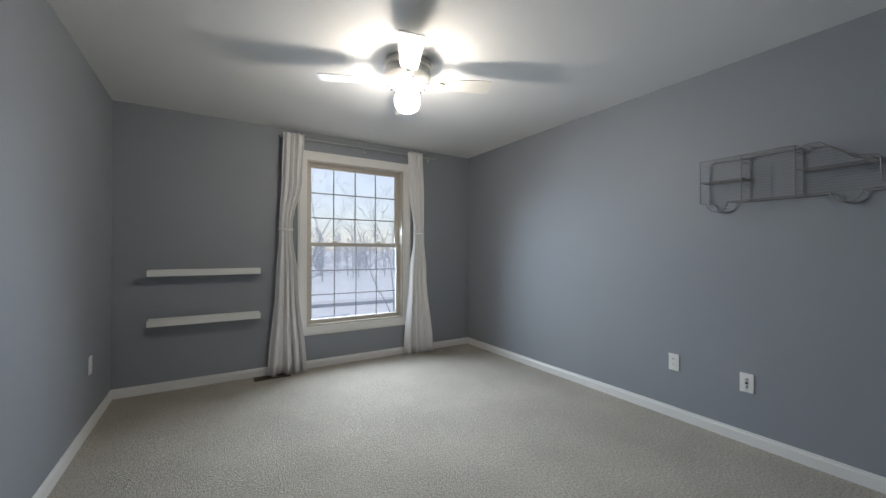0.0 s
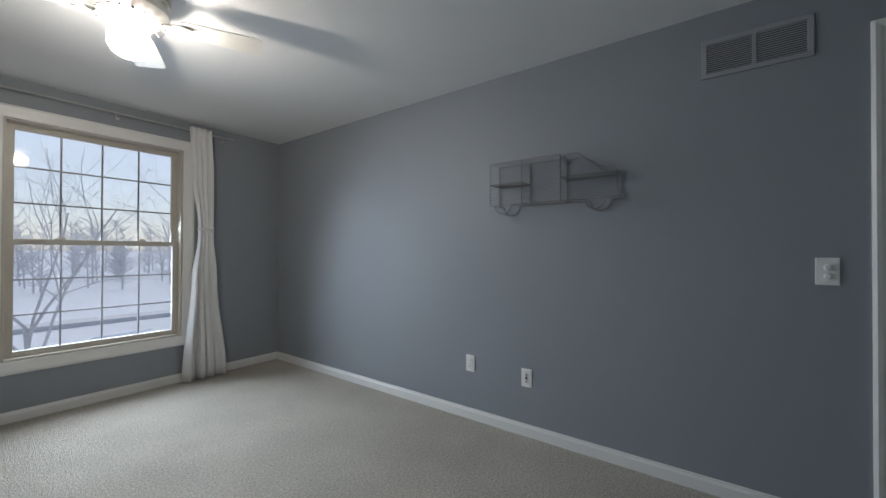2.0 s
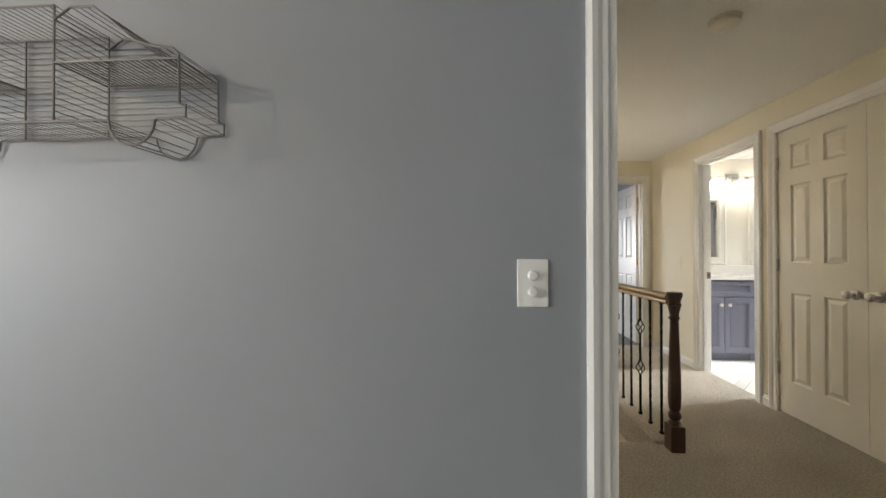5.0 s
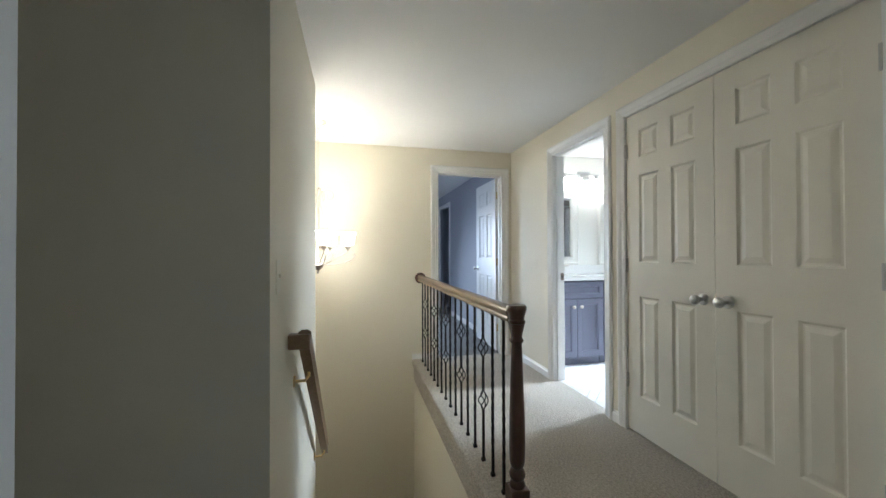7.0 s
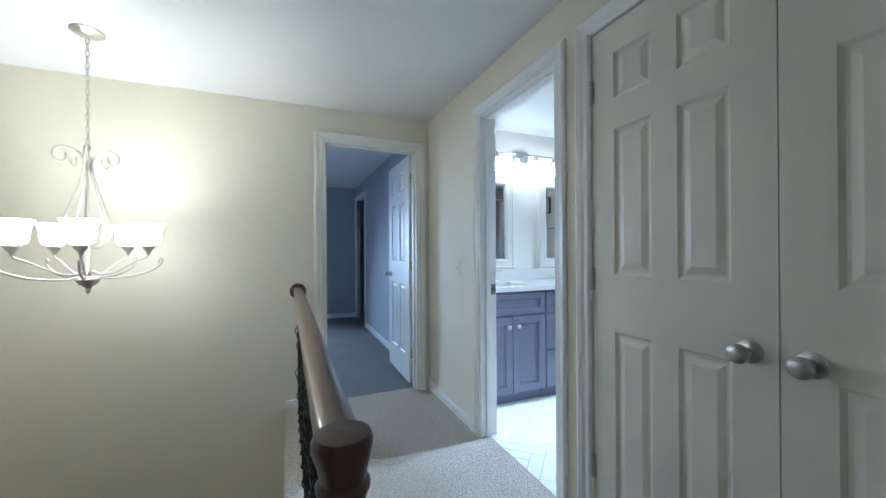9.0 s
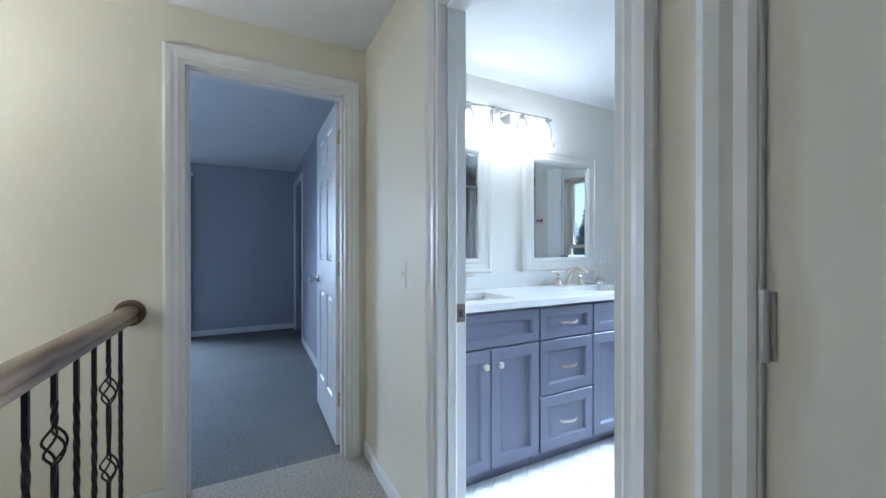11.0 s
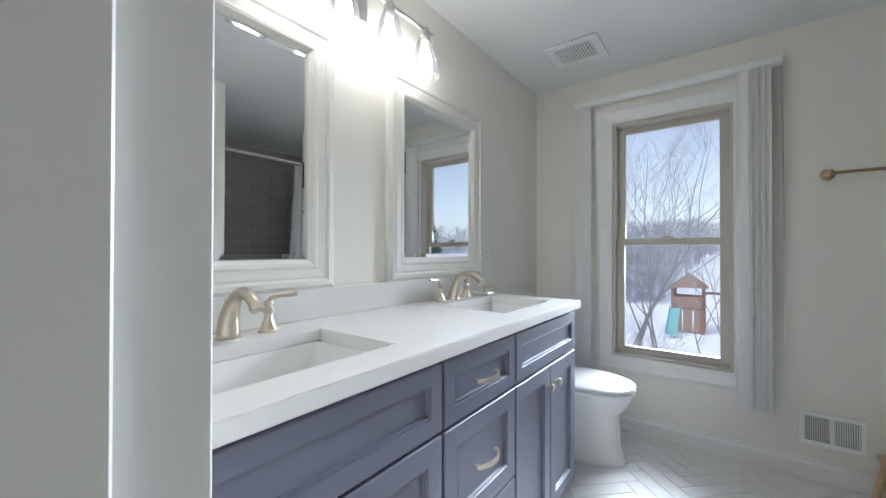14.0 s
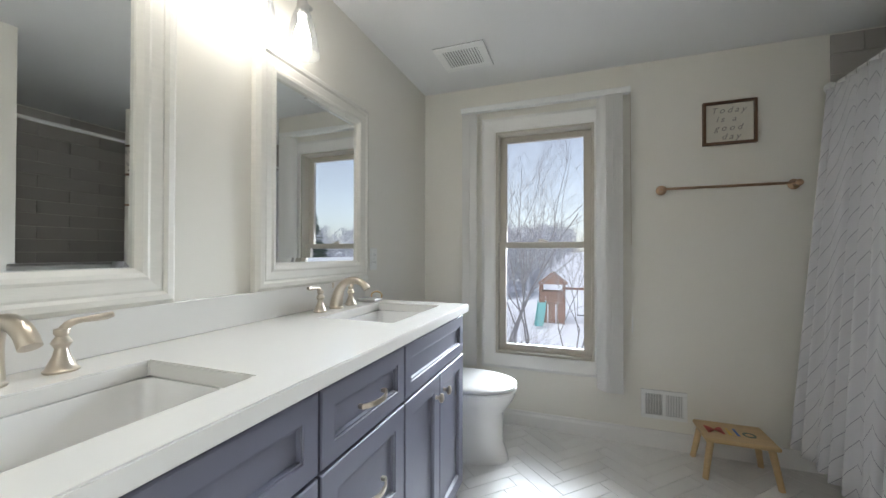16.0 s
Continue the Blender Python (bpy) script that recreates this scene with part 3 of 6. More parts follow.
outlet("wall_outlet", (EX, 1.535, 0.387), -90, "white duplex wall outlet above the baseboard")
outlet("cable_outlet", (EX, 1.118, 0.366), -90, "white cable jack plate above the baseboard", "jack")
outlet("wall_outlet", (WX, 3.42, 0.42), 90, "white duplex wall outlet on the grey wall")
outlet("dimmer_switch", (EX, -0.232, 1.086), -90, "white wall plate with two round dimmer knobs", "wide")
outlet("light_switch", (4.235, STAIR_Y, 1.07), 0, "cream light switch on the cream stair wall", "toggle", DOOR_PAINT)
outlet("light_switch", (6.205, HALL_S, 1.05), 180, "cream light switch beside the bathroom doorway", "toggle", PAINT_CREAM)
outlet("wall_outlet", (BX1, -4.21, 1.10), -90, "white outlet on the wall beside the mirror")


VENT_GREY = mat("grey_vent_backing", (0.34, 0.34, 0.33), 0.6)


def grille_vent(name, m, w, h, label, slats, halves=2, vertical=False, material=None, size_frame=0.02, opened=0):
    """A louvred register in the local xz plane that faces -y."""
    v = thing(name, m.translation, label, "air vent")

    def mesh(nm, bm, mt):
        bm.transform(m)
        return part(nm, bm, mt, v)

    mt = material or PLASTIC
    bm = bmesh.new()
    box(bm, -w / 2, w / 2, -0.002, 0.0, -h / 2, h / 2)
    mesh("backing", bm, SLOT if material else VENT_GREY)
    fr = size_frame
    bm = bmesh.new()
    for x0, x1, z0, z1 in ((-w / 2, w / 2, h / 2 - fr, h / 2), (-w / 2, w / 2, -h / 2, -h / 2 + fr), (-w / 2, -w / 2 + fr, -h / 2 + fr, h / 2 - fr), (w / 2 - fr, w / 2, -h / 2 + fr, h / 2 - fr)):
        box(bm, x0, x1, -0.009, -0.002, z0, z1, 0.002)
    mesh("frame", bm, mt)
    inner = w - 2 * fr
    for k in range(1, halves):
        x = -inner / 2 + inner * k / halves
        mesh("mullion", one_box(x - 0.008, x + 0.008, -0.009, -0.002, -h / 2 + fr, h / 2 - fr), mt)
    for k in range(halves):
        x0, x1 = -inner / 2 + inner * k / halves + (0.008 if k else 0), -inner / 2 + inner * (k + 1) / halves - (0.008 if k < halves - 1 else 0)
        span = (h - 2 * fr) if not vertical else (x1 - x0)
        for i in range(slats):
            c = (i + 0.5) / slats
            if vertical:
                x = x0 + span * c
                wide = 0.14 if k < opened else 0.24
                b = one_box(x - span / slats * wide, x + span / slats * wide, -0.007, -0.003, -h / 2 + fr, h / 2 - fr)
            else:
                z = -h / 2 + fr + span * c
                b = one_box(x0, x1, -0.0035, -0.0025, z - span / slats * 0.27, z + span / slats * 0.27)
                bmesh.ops.rotate(b, verts=b.verts, cent=(0, -0.003, z), matrix=Matrix.Rotation(radians(38), 3, "X"))
                bmesh.ops.translate(b, verts=b.verts, vec=(0, -0.003, 0))
            mesh("slat", b, mt)
    return v


GREY_VENT = mat("grey_painted_metal", (0.34, 0.345, 0.36), 0.45, vary=0.04)
grille_vent("return_vent", pose(EX, 0.003, 2.107, 0, 0, -90), 0.40, 0.185, "grey painted return air vent high on the wall", 14, 2, material=GREY_VENT, size_frame=0.022)
grille_vent("wall_vent", pose(5.228, BY0, 0.25, 0, 0, 180), 0.235, 0.165, "white wall register near the bathroom floor", 11, 2, vertical=True, size_frame=0.022, opened=1)
BROWN_METAL = mat("brown_metal", (0.10, 0.07, 0.045), 0.45, 0.4, vary=0.1)
grille_vent("floor_register", pose(0.71, 3.90, 0.001, -90, 0, 0), 0.30, 0.10, "brown metal floor register in the carpet", 12, 2, vertical=True, material=BROWN_METAL, size_frame=0.014)
grille_vent("exhaust_fan_cover", pose(6.315, -4.51, BATH_H - 0.001, 90, 0, 0), 0.29, 0.27, "white plastic exhaust fan cover on the ceiling", 13, 1, vertical=True, size_frame=0.045)


# ---- first bedroom ----
def picture_ledge(z):
    o = thing("picture_ledge", (0.205, NY, z), "narrow white wall-mounted picture ledge", "shelf", "picture ledges")
    part("shelf_board", one_box(-0.20, 0.61, 3.90, NY, z - 0.045, z - 0.028, 0.001), TRIM, o)
    part("front_lip", one_box(-0.20, 0.61, 3.886, 3.90, z - 0.047, z + 0.003, 0.0015), TRIM, o)
    part("back_rail", one_box(-0.20, 0.61, NY - 0.014, NY - 0.0005, z - 0.028, z + 0.004, 0.0015), TRIM, o)


picture_ledge(1.0)
picture_ledge(0.60)

rod = thing("curtain_rod", (1.60, NY, 2.245), "brushed steel curtain rod over the window", "curtain rod")
part("rod", bar([(0.78, 3.945, 2.245), (2.46, 3.945, 2.245)], 0.008, 10), STEEL, rod)
for x in (0.775, 2.465):
    part("finial", turned([(0.004, -0.012), (0.013, -0.010), (0.014, 0.010), (0.006, 0.014)], pose(x, 3.945, 2.245, 0, 90, 0), 12), STEEL, rod)
for x in (0.84, 1.62, 2.40):
    bm = bar([(x, NY, 2.235), (x, 3.96, 2.235), (x, 3.947, 2.237)], 0.005)
    box(bm, x - 0.012, x + 0.012, NY - 0.004, NY, 2.21, 2.26)
    part("bracket", bm, STEEL, rod)


def curtain(name, label, rows, y, seed, folds, depth, material, parts=None, samples=90):
    """Cloth that hangs in folds; rows are (z, left, right, fold depth factor)."""
    o = thing(name, ((rows[-1][1] + rows[-1][2]) / 2, y, rows[-1][0]), label, "curtain")
    rnd = random.Random(seed)
    ph = [rnd.uniform(0, 6.28) for _ in range(4)]
    bm = bmesh.new()
    grid = []
    fine = []
    for (za, la, ra, da), (zb, lb, rb, db) in zip(rows, rows[1:]):
        for i in range(10):
            s = i / 10
            e = s * s * (3 - 2 * s)
            fine.append((za + (zb - za) * s, la + (lb - la) * e, ra + (rb - ra) * e, da + (db - da) * e))
    fine.append(rows[-1])
    for z, l, r, d in fine:
        line = []
        for k in range(samples + 1):
            u = k / samples
            w = u + 0.05 * math.sin(6.28 * u + ph[0] + z * 0.7)
            fold = math.sin(folds * 6.28 * w + ph[1] + 0.25 * math.sin(z * 2 + ph[3])) + 0.35 * math.sin(folds * 2.2 * 6.28 * w + ph[2] + z)
            line.append(bm.verts.new((l + (r - l) * u, y + depth * d * fold, z)))
        grid.append(line)
    for a, b in zip(grid, grid[1:]):
        for k in range(samples):
            bm.faces.new((a[k], a[k + 1], b[k + 1], b[k]))
    c = part("cloth", bm, material, o)
    for p in c.data.polygons:
        p.use_smooth = True
    so = c.modifiers.new("thickness", "SOLIDIFY")
    so.thickness = 0.004
    return o


left = curtain("curtain", "white cloth curtain panel tied at the middle", [(2.275, 0.795, 0.985, 0.6), (1.85, 0.785, 0.965, 0.8), (1.40, 0.765, 0.88, 0.5), (1.32, 0.765, 0.88, 0.55), (0.9, 0.74, 0.93, 1.0), (0.012, 0.675, 1.01, 1.35)], 3.915, 4, 3.5, 0.026, FABRIC)
right = curtain("curtain", "white cloth curtain panel tied at the middle", [(2.275, 2.105, 2.27, 0.6), (1.85, 2.125, 2.285, 0.8), (1.40, 2.175, 2.29, 0.45), (1.32, 2.175, 2.29, 0.5), (0.9, 2.13, 2.315, 1.0), (0.012, 2.065, 2.405, 1.35)], 3.915, 9, 3.5, 0.026, FABRIC)
for c, x0, x1 in ((left, 0.765, 0.88), (right, 2.175, 2.29)):
    xm = (x0 + x1) / 2
    ring = [(xm + (x1 - x0) * 0.52 * math.cos(a * 0.3927), 3.915 + 0.032 * math.sin(a * 0.3927), 1.36) for a in range(16)]
    part("tie_band", bar(ring, 0.011, 6, True), FABRIC, c)

# ceiling fan
FX, FY, GB = 1.27, 2.27, 2.027
fan = thing("ceiling_fan", (FX, FY, BED_H), "white four-blade ceiling fan with a lit globe", "ceiling fan")
FAN_WHITE = mat("white_fan_enamel", (0.80, 0.78, 0.73), 0.35, vary=0.03, scale=10)
smooth(part("canopy", turned([(0.0, BED_H - 0.001), (0.142, BED_H - 0.001), (0.148, BED_H - 0.012), (0.148, BED_H - 0.040), (0.134, BED_H - 0.046), (0.0, BED_H - 0.047)], pose(FX, FY, 0), 36), FAN_WHITE, fan))
smooth(part("motor_housing", turned([(0.0, BED_H - 0.048), (0.136, BED_H - 0.048), (0.144, BED_H - 0.060), (0.146, BED_H - 0.098), (0.138, BED_H - 0.106), (0.088, BED_H - 0.152), (0.060, BED_H - 0.158), (0.0, BED_H - 0.158)], pose(FX, FY, 0), 36), FAN_WHITE, fan))
for k in range(18):
    a = 2 * math.pi * k / 18
    bm = one_box(-0.005, 0.005, -0.022, 0.022, -0.0015, 0.0015, 0.001)
    bm.transform(pose(FX, FY, 0, 0, 0, math.degrees(a)) @ pose(0.113, 0, BED_H - 0.1295, 0, 42, 0) @ pose(0, 0, 0, 0, 0, 90))
    part("vent_slot", bm, SLOT, fan)
smooth(part("hub", turned([(0.0, BED_H - 0.156), (0.045, BED_H - 0.156), (0.050, BED_H - 0.172), (0.042, BED_H - 0.185), (0.034, BED_H - 0.188), (0.034, GB + 0.135), (0.0, GB + 0.134)], pose(FX, FY, 0), 24), FAN_WHITE, fan))
for k in range(4):
    m = pose(FX, FY, BED_H - 0.119, 0, 0, 66 + 90 * k)
    bm = bmesh.new()
    tip, root = 0.535, 0.19
    pts = [(root, -0.045), (root + 0.03, -0.052), (tip - 0.03, -0.071), (tip - 0.008, -0.068), (tip, -0.058), (tip, 0.058), (tip - 0.008, 0.068), (tip - 0.03, 0.071), (root + 0.03, 0.052), (root, 0.045)]
    tilt = pose(0, 0, 0, -8, 0, 0)
    vs = [[bm.verts.new(m @ tilt @ Vector((x, y, z))) for x, y in pts] for z in (-0.003, 0.003)]
    bm.faces.new(vs[0])
    bm.faces.new(vs[1])
    for i in range(len(pts)):
        bm.faces.new((vs[0][i], vs[0][(i + 1) % len(pts)], vs[1][(i + 1) % len(pts)], vs[1][i]))
    part("blade", bm, FAN_WHITE, fan)
    bm = bmesh.new()
    tube(bm, [m @ Vector(p) for p in ((0.04, 0, -0.008), (0.09, 0.0, -0.016), (0.14, 0.0, -0.010), (0.175, 0, -0.008))], [0.011, 0.009, 0.010, 0.012], 8)
    for y in (-0.028, 0.028):
        tube(bm, [m @ Vector(p) for p in ((0.15, 0, -0.010), (0.165, y * 0.7, -0.009), (0.20, y, -0.008), (0.235, y * 0.5, -0.007))], 0.007, 6)
    part("blade_arm", bm, FAN_WHITE, fan)
smooth(part("globe", turned([(0.030, GB + 0.145), (0.040, GB + 0.128), (0.072, GB + 0.105), (0.080, GB + 0.085), (0.077, GB + 0.045), (0.060, GB + 0.018), (0.035, GB + 0.004), (0.0, GB)], pose(FX, FY, 0), 24), FAN_GLOBE, fan, "bright frosted glass globe"), 60)
smooth(part("bulb", turned([(0.0, GB + 0.128), (0.012, GB + 0.125), (0.013, GB + 0.105), (0.026, GB + 0.085), (0.032, GB + 0.066), (0.025, GB + 0.044), (0.0, GB + 0.032)], pose(FX, FY, 0), 16), FAN_BULB_ON, fan, "glowing bulb"), 60)
part("pull_finial", turned([(0.003, GB - 0.012), (0.005, GB - 0.006), (0.002, GB + 0.002)], pose(FX, FY, 0), 8), NICKEL, fan)

# wire wall shelf in the outline of a truck
truck = thing("wire_wall_shelf", (EX, 0.92, 1.38), "grey wire wall shelf in the outline of a truck", "wall shelf")
TB, TF = EX - 0.006, EX - 0.135


outline = [(1.31, 1.458), (1.31, 1.722), (0.86, 1.722), (0.86, 1.69), (0.82, 1.716), (0.765, 1.715), (0.72, 1.68), (0.665, 1.634), (0.62, 1.620), (0.575, 1.614), (0.562, 1.60), (0.56, 1.49), (0.545, 1.488), (0.545, 1.46), (0.61, 1.458)]
outline += [(0.672 - 0.055 * math.cos(radians(a)), 1.455 - 0.055 * math.sin(radians(a))) for a in range(0, 181, 20)]
outline += [(0.735, 1.458), (1.155, 1.458)] + [(1.22 - 0.055 * math.cos(radians(a)), 1.455 - 0.055 * math.sin(radians(a))) for a in range(0, 181, 20)] + [(1.285, 1.458)]
for x, nm in ((TF, "front_outline"), (TB, "back_outline")):
    part(nm, bar([(x, y, z) for y, z in outline], 0.0028, 6, True), WIRE, truck)
bm = bmesh.new()
for (ya, za), (yb, zb) in zip(outline, outline[1:] + outline[:1]):
    n = max(1, int(math.hypot(yb - ya, zb - za) / 0.018))
    for i in range(n):
        s = i / n
        tube(bm, [(TF, ya + (yb - ya) * s, za + (zb - za) * s), (TB, ya + (yb - ya) * s, za + (zb - za) * s)], 0.0009, 4)
for i in range(1, 17):
    z = 1.458 + 0.0155 * i
    right_end = 0.862 if z > 1.70 else (0.72 if z > 1.66 else (0.66 if z > 1.62 else 0.562))
    tube(bm, [(TB + 0.002, 1.308, z), (TB + 0.002, right_end, z)], 0.0013, 4)
for y in (1.095, 0.86):
    for i in range(16):
        z = 1.458 + 0.0158 * (i + 0.5)
        tube(bm, [(TF, y, z), (TB, y, z)], 0.001, 4)
SHELVES = ((1.31, 1.095, 1.59), (0.86, 0.565, 1.592))
for y0, y1, z in SHELVES:
    n = int((y0 - y1) / 0.0125)
    for i in range(1, n):
        y = y0 + (y1 - y0) * i / n
        tube(bm, [(TF, y, z), (TB, y, z)], 0.0014, 4)
tagged(part("wire_mesh", bm, WIRE, truck), kind="stuff")
for y0, y1, z in SHELVES:
    part("wire_shelf", bar([(TF, y0, z), (TF, y1, z), (TB, y1, z), (TB, y0, z)], 0.0026, 6, True), WIRE, truck)
for y in (1.095, 0.86):
    for x in (TF, TB):
        part("upright", bar([(x, y, 1.458), (x, y, 1.722)], 0.0026, 6), WIRE, truck)


# ---- doors ----
def panel_door(name, at, rz, w, h, label, knob=None, hinges=(), t=0.035, back=True, knob_mat=None, hinge_mat=None, material=None, flip=False, plates=False):
    """A six-panel door; its leaf runs from the hinge edge at the origin along local x, its faces at y 0 and -t."""
    m = pose(*at, 0, 0, rz) @ Matrix.Diagonal((1, -1 if flip else 1, 1, 1))
    d = thing(name, at, label, "door")
    mt = material or DOOR_PAINT

    def mesh(nm, bm, mat_, lab="", parent=None):
        bm.transform(m)
        return part(nm, bm, mat_, parent or d, lab)

    st, mid = w * 0.175, w * 0.15
    pw = (w - 2 * st - mid) / 2
    rows = ((0.12 * h, 0.43 * h), (0.535 * h, 0.805 * h), (0.86 * h, 0.945 * h))
    holes = [(x, x + pw, z0, z1) for x in (st, st + pw + mid) for z0, z1 in rows]
    mesh("leaf", slab_wall("y", -t, 0.0, 0, w, 0.008, h, holes), mt)
    for x0, x1, z0, z1 in holes:
        bm = bmesh.new()
        rings = []
        for inset, depth in ((0, 0.001), (0.010, 0.009), (0.018, 0.009), (0.040, 0.002)):
            rings.append([[bm.verts.new((x, y, z)) for x, z in ((x0 + inset, z0 + inset), (x1 - inset, z0 + inset), (x1 - inset, z1 - inset), (x0 + inset, z1 - inset))] for y in (-depth, -t + depth)])
        for a, b in zip(rings, rings[1:]):
            for s in (0, 1):
                for k in range(4):
                    bm.faces.new((a[s][k], a[s][(k + 1) % 4], b[s][(k + 1) % 4], b[s][k]))
        for s in (0, 1):
            bm.faces.new(rings[-1][s])
        mesh("door_panel", bm, mt)
    if knob:
        kx, kz = knob
        prof = [(0.030, 0.0), (0.031, 0.004), (0.026, 0.008), (0.011, 0.011), (0.010, 0.030), (0.016, 0.036), (0.024, 0.045), (0.0265, 0.055), (0.024, 0.064), (0.014, 0.069), (0.0, 0.070)]
        smooth(mesh("knob", turned(prof, pose(kx, 0.0, kz, -90), 24), knob_mat or STEEL, "round satin metal knob"), 50)
        if back:
            smooth(mesh("knob", turned(prof, pose(kx, -t, kz, 90), 24), knob_mat or STEEL, "round satin metal knob"), 50)
    for hz in hinges:
        bm = bmesh.new()
        if not plates:
            box(bm, 0.001, 0.011, -0.003, 0.004, hz - 0.044, hz + 0.044, 0.001)
        else:
            box(bm, -0.003, 0.0005, -0.032, -0.011, hz - 0.041, hz + 0.041, 0.001)
        if not plates:
            lathe(bm, [(0.0055, hz - 0.046), (0.0055, hz + 0.046)], pose(0.0015, 0.0095, 0), 10)
        hinge = mesh("hinge", bm, hinge_mat or STEEL, "metal butt hinge")
        for dz in (-0.031, 0.0, 0.031) if plates else ():
            mesh("screw", turned([(0.0035, 0), (0.0028, 0.0012), (0, 0.0014)], pose(-0.003, -0.0195 + 0.004 * (dz == 0), hz + dz, 0, -90, 0), 10), BRONZE, "", hinge)
    return d



HINGES = (0.32, 1.06, 1.80)
LEAF = (DC[1] - DC[0]) / 2 - 0.0065
panel_door("closet_door", (DC[1] - 0.005, HALL_S - 0.006, 0.004), 180, LEAF, 2.022, "cream six-panel closet door, closed", (LEAF - 0.062, 0.905), HINGES, back=False, flip=True)
panel_door("closet_door", (DC[0] + 0.005, HALL_S - 0.006, 0.004), 0, LEAF, 2.022, "cream six-panel closet door, closed", (LEAF - 0.062, 0.905), HINGES, back=False)
panel_door("bedroom_door", (HALL_E + 0.13, -2.192, 0.01), -0.5, 0.71, 2.00, "white six-panel door standing wide open", (0.645, 0.93), (0.27, 1.03, 1.80), material=TRIM, hinge_mat=BRASS, knob_mat=STEEL, plates=True)

strike = thing("strike_plate", (DB[1] - 0.018, -2.444, 0.91), "worn bronze strike plate on the door frame", "strike plate")
part("plate", one_box(DB[1] - 0.0205, DB[1] - 0.0175, -2.441, -2.401, 0.897, 0.963, 0.001), BRONZE, strike)
part("latch_hole", one_box(DB[1] - 0.0215, DB[1] - 0.0204, -2.429, -2.413, 0.915, 0.942), SLOT, strike)
for z in (0.904, 0.956):
    part("screw", turned([(0.004, 0), (0.003, 0.0015), (0, 0.0016)], pose(DB[1] - 0.0205, -2.421, z, 0, -90, 0), 10), BRONZE, strike)
panel_door("bathroom_door", (5.219, BY1 - 0.008, 0.008), -90, 0.69, 2.00, "white six-panel bathroom door standing open", (0.63, 0.91), (0.28, 1.046, 1.78), material=TRIM, hinge_mat=BRASS, plates=True)

# ---- landing: balustrade, stairs, handrail ----
RY = -1.285
structure("trim_landing_edge", one_box(4.405, HALL_E, RY - 0.055, EDGE_Y + 0.02, -0.045, 0.022, 0.016, 3), CARPET_BED, "carpeted nosing along the landing edge", "trim")

NEWX = 4.345
newel = thing("newel_post", (NEWX, RY, 0), "dark-stained turned wooden newel post", "newel post")
part("base_block", one_box(NEWX - 0.041, NEWX + 0.041, RY - 0.041, RY + 0.041, 0, 0.15, 0.006, 2), WOOD_DARK, newel)
smooth(part("turned_shaft", turned([(0.0, 0.149), (0.032, 0.150), (0.0344, 0.160), (0.0288, 0.172), (0.024, 0.178), (0.0328, 0.190), (0.0352, 0.205), (0.0288, 0.222), (0.0224, 0.230), (0.0288, 0.240), (0.0328, 0.262), (0.0344, 0.32), (0.0328, 0.45), (0.0272, 0.62), (0.0228, 0.745), (0.0224, 0.760), (0.0296, 0.768), (0.0304, 0.776), (0.0232, 0.784), (0.0248, 0.80), (0.0328, 0.835), (0.0352, 0.846), (0.0, 0.847)], pose(NEWX, RY, 0), 28), WOOD_DARK, newel), 50)
smooth(part("cap", turned([(0.0, 0.8475), (0.0376, 0.848), (0.038, 0.856), (0.032, 0.862), (0.0352, 0.880), (0.0428, 0.902), (0.0436, 0.916), (0.0384, 0.925), (0.0, 0.928)], pose(NEWX, RY, 0), 28), WOOD_DARK, newel), 50)

rail = thing("balustrade_rail", (5.57, RY, 0.86), "oiled oak handrail along the stairwell edge", "handrail")
prof = [(-0.030, 0.848), (0.030, 0.848), (0.031, 0.862), (0.024, 0.870), (0.033, 0.882), (0.034, 0.895), (0.024, 0.908), (0.010, 0.912), (-0.010, 0.912), (-0.024, 0.908), (-0.034, 0.895), (-0.033, 0.882), (-0.024, 0.870), (-0.031, 0.862)]
bm = bmesh.new()
ends = [[bm.verts.new((x, RY + y, z)) for y, z in prof] for x in (NEWX + 0.035, HALL_E - 0.018)]
for k in range(len(prof)):
    bm.faces.new((ends[0][k], ends[0][(k + 1) % len(prof)], ends[1][(k + 1) % len(prof)], ends[1][k]))
bm.faces.new(ends[0])
bm.faces.new(ends[1])
smooth(part("rail", bm, WOOD_RAIL, rail), 60)
smooth(part("wall_rosette", turned([(0.0, 0.0), (0.056, 0.0), (0.058, 0.008), (0.050, 0.014), (0.047, 0.019), (0.0, 0.019)], pose(HALL_E, RY, 0.880, 0, -90, 0), 28), WOOD_DARK, rail), 50)


def square_bar(x, y, runs, half=0.0062):
    """One square bar that climbs through runs of (top height, turns)."""
    bm = bmesh.new()
    z, a, prev = runs[0], 0.785, None
    for top, turns in runs[1]:
        n = max(1, int((top - z) / 0.012)) if turns else 1
        for i in range(0 if prev is None else 1, n + 1):
            b = a + turns * 2 * math.pi * i / n
            ring = [bm.verts.new((x + half * 1.36 * math.cos(b + k * math.pi / 2), y + half * 1.36 * math.sin(b + k * math.pi / 2), z + (top - z) * i / n)) for k in range(4)]
            if prev:
                for k in range(4):
                    bm.faces.new((prev[k], prev[(k + 1) % 4], ring[(k + 1) % 4], ring[k]))
            else:
                bm.faces.new(ring)
            prev = ring
        z, a = top, a + turns * 2 * math.pi
    bm.faces.new(prev)
    return bm


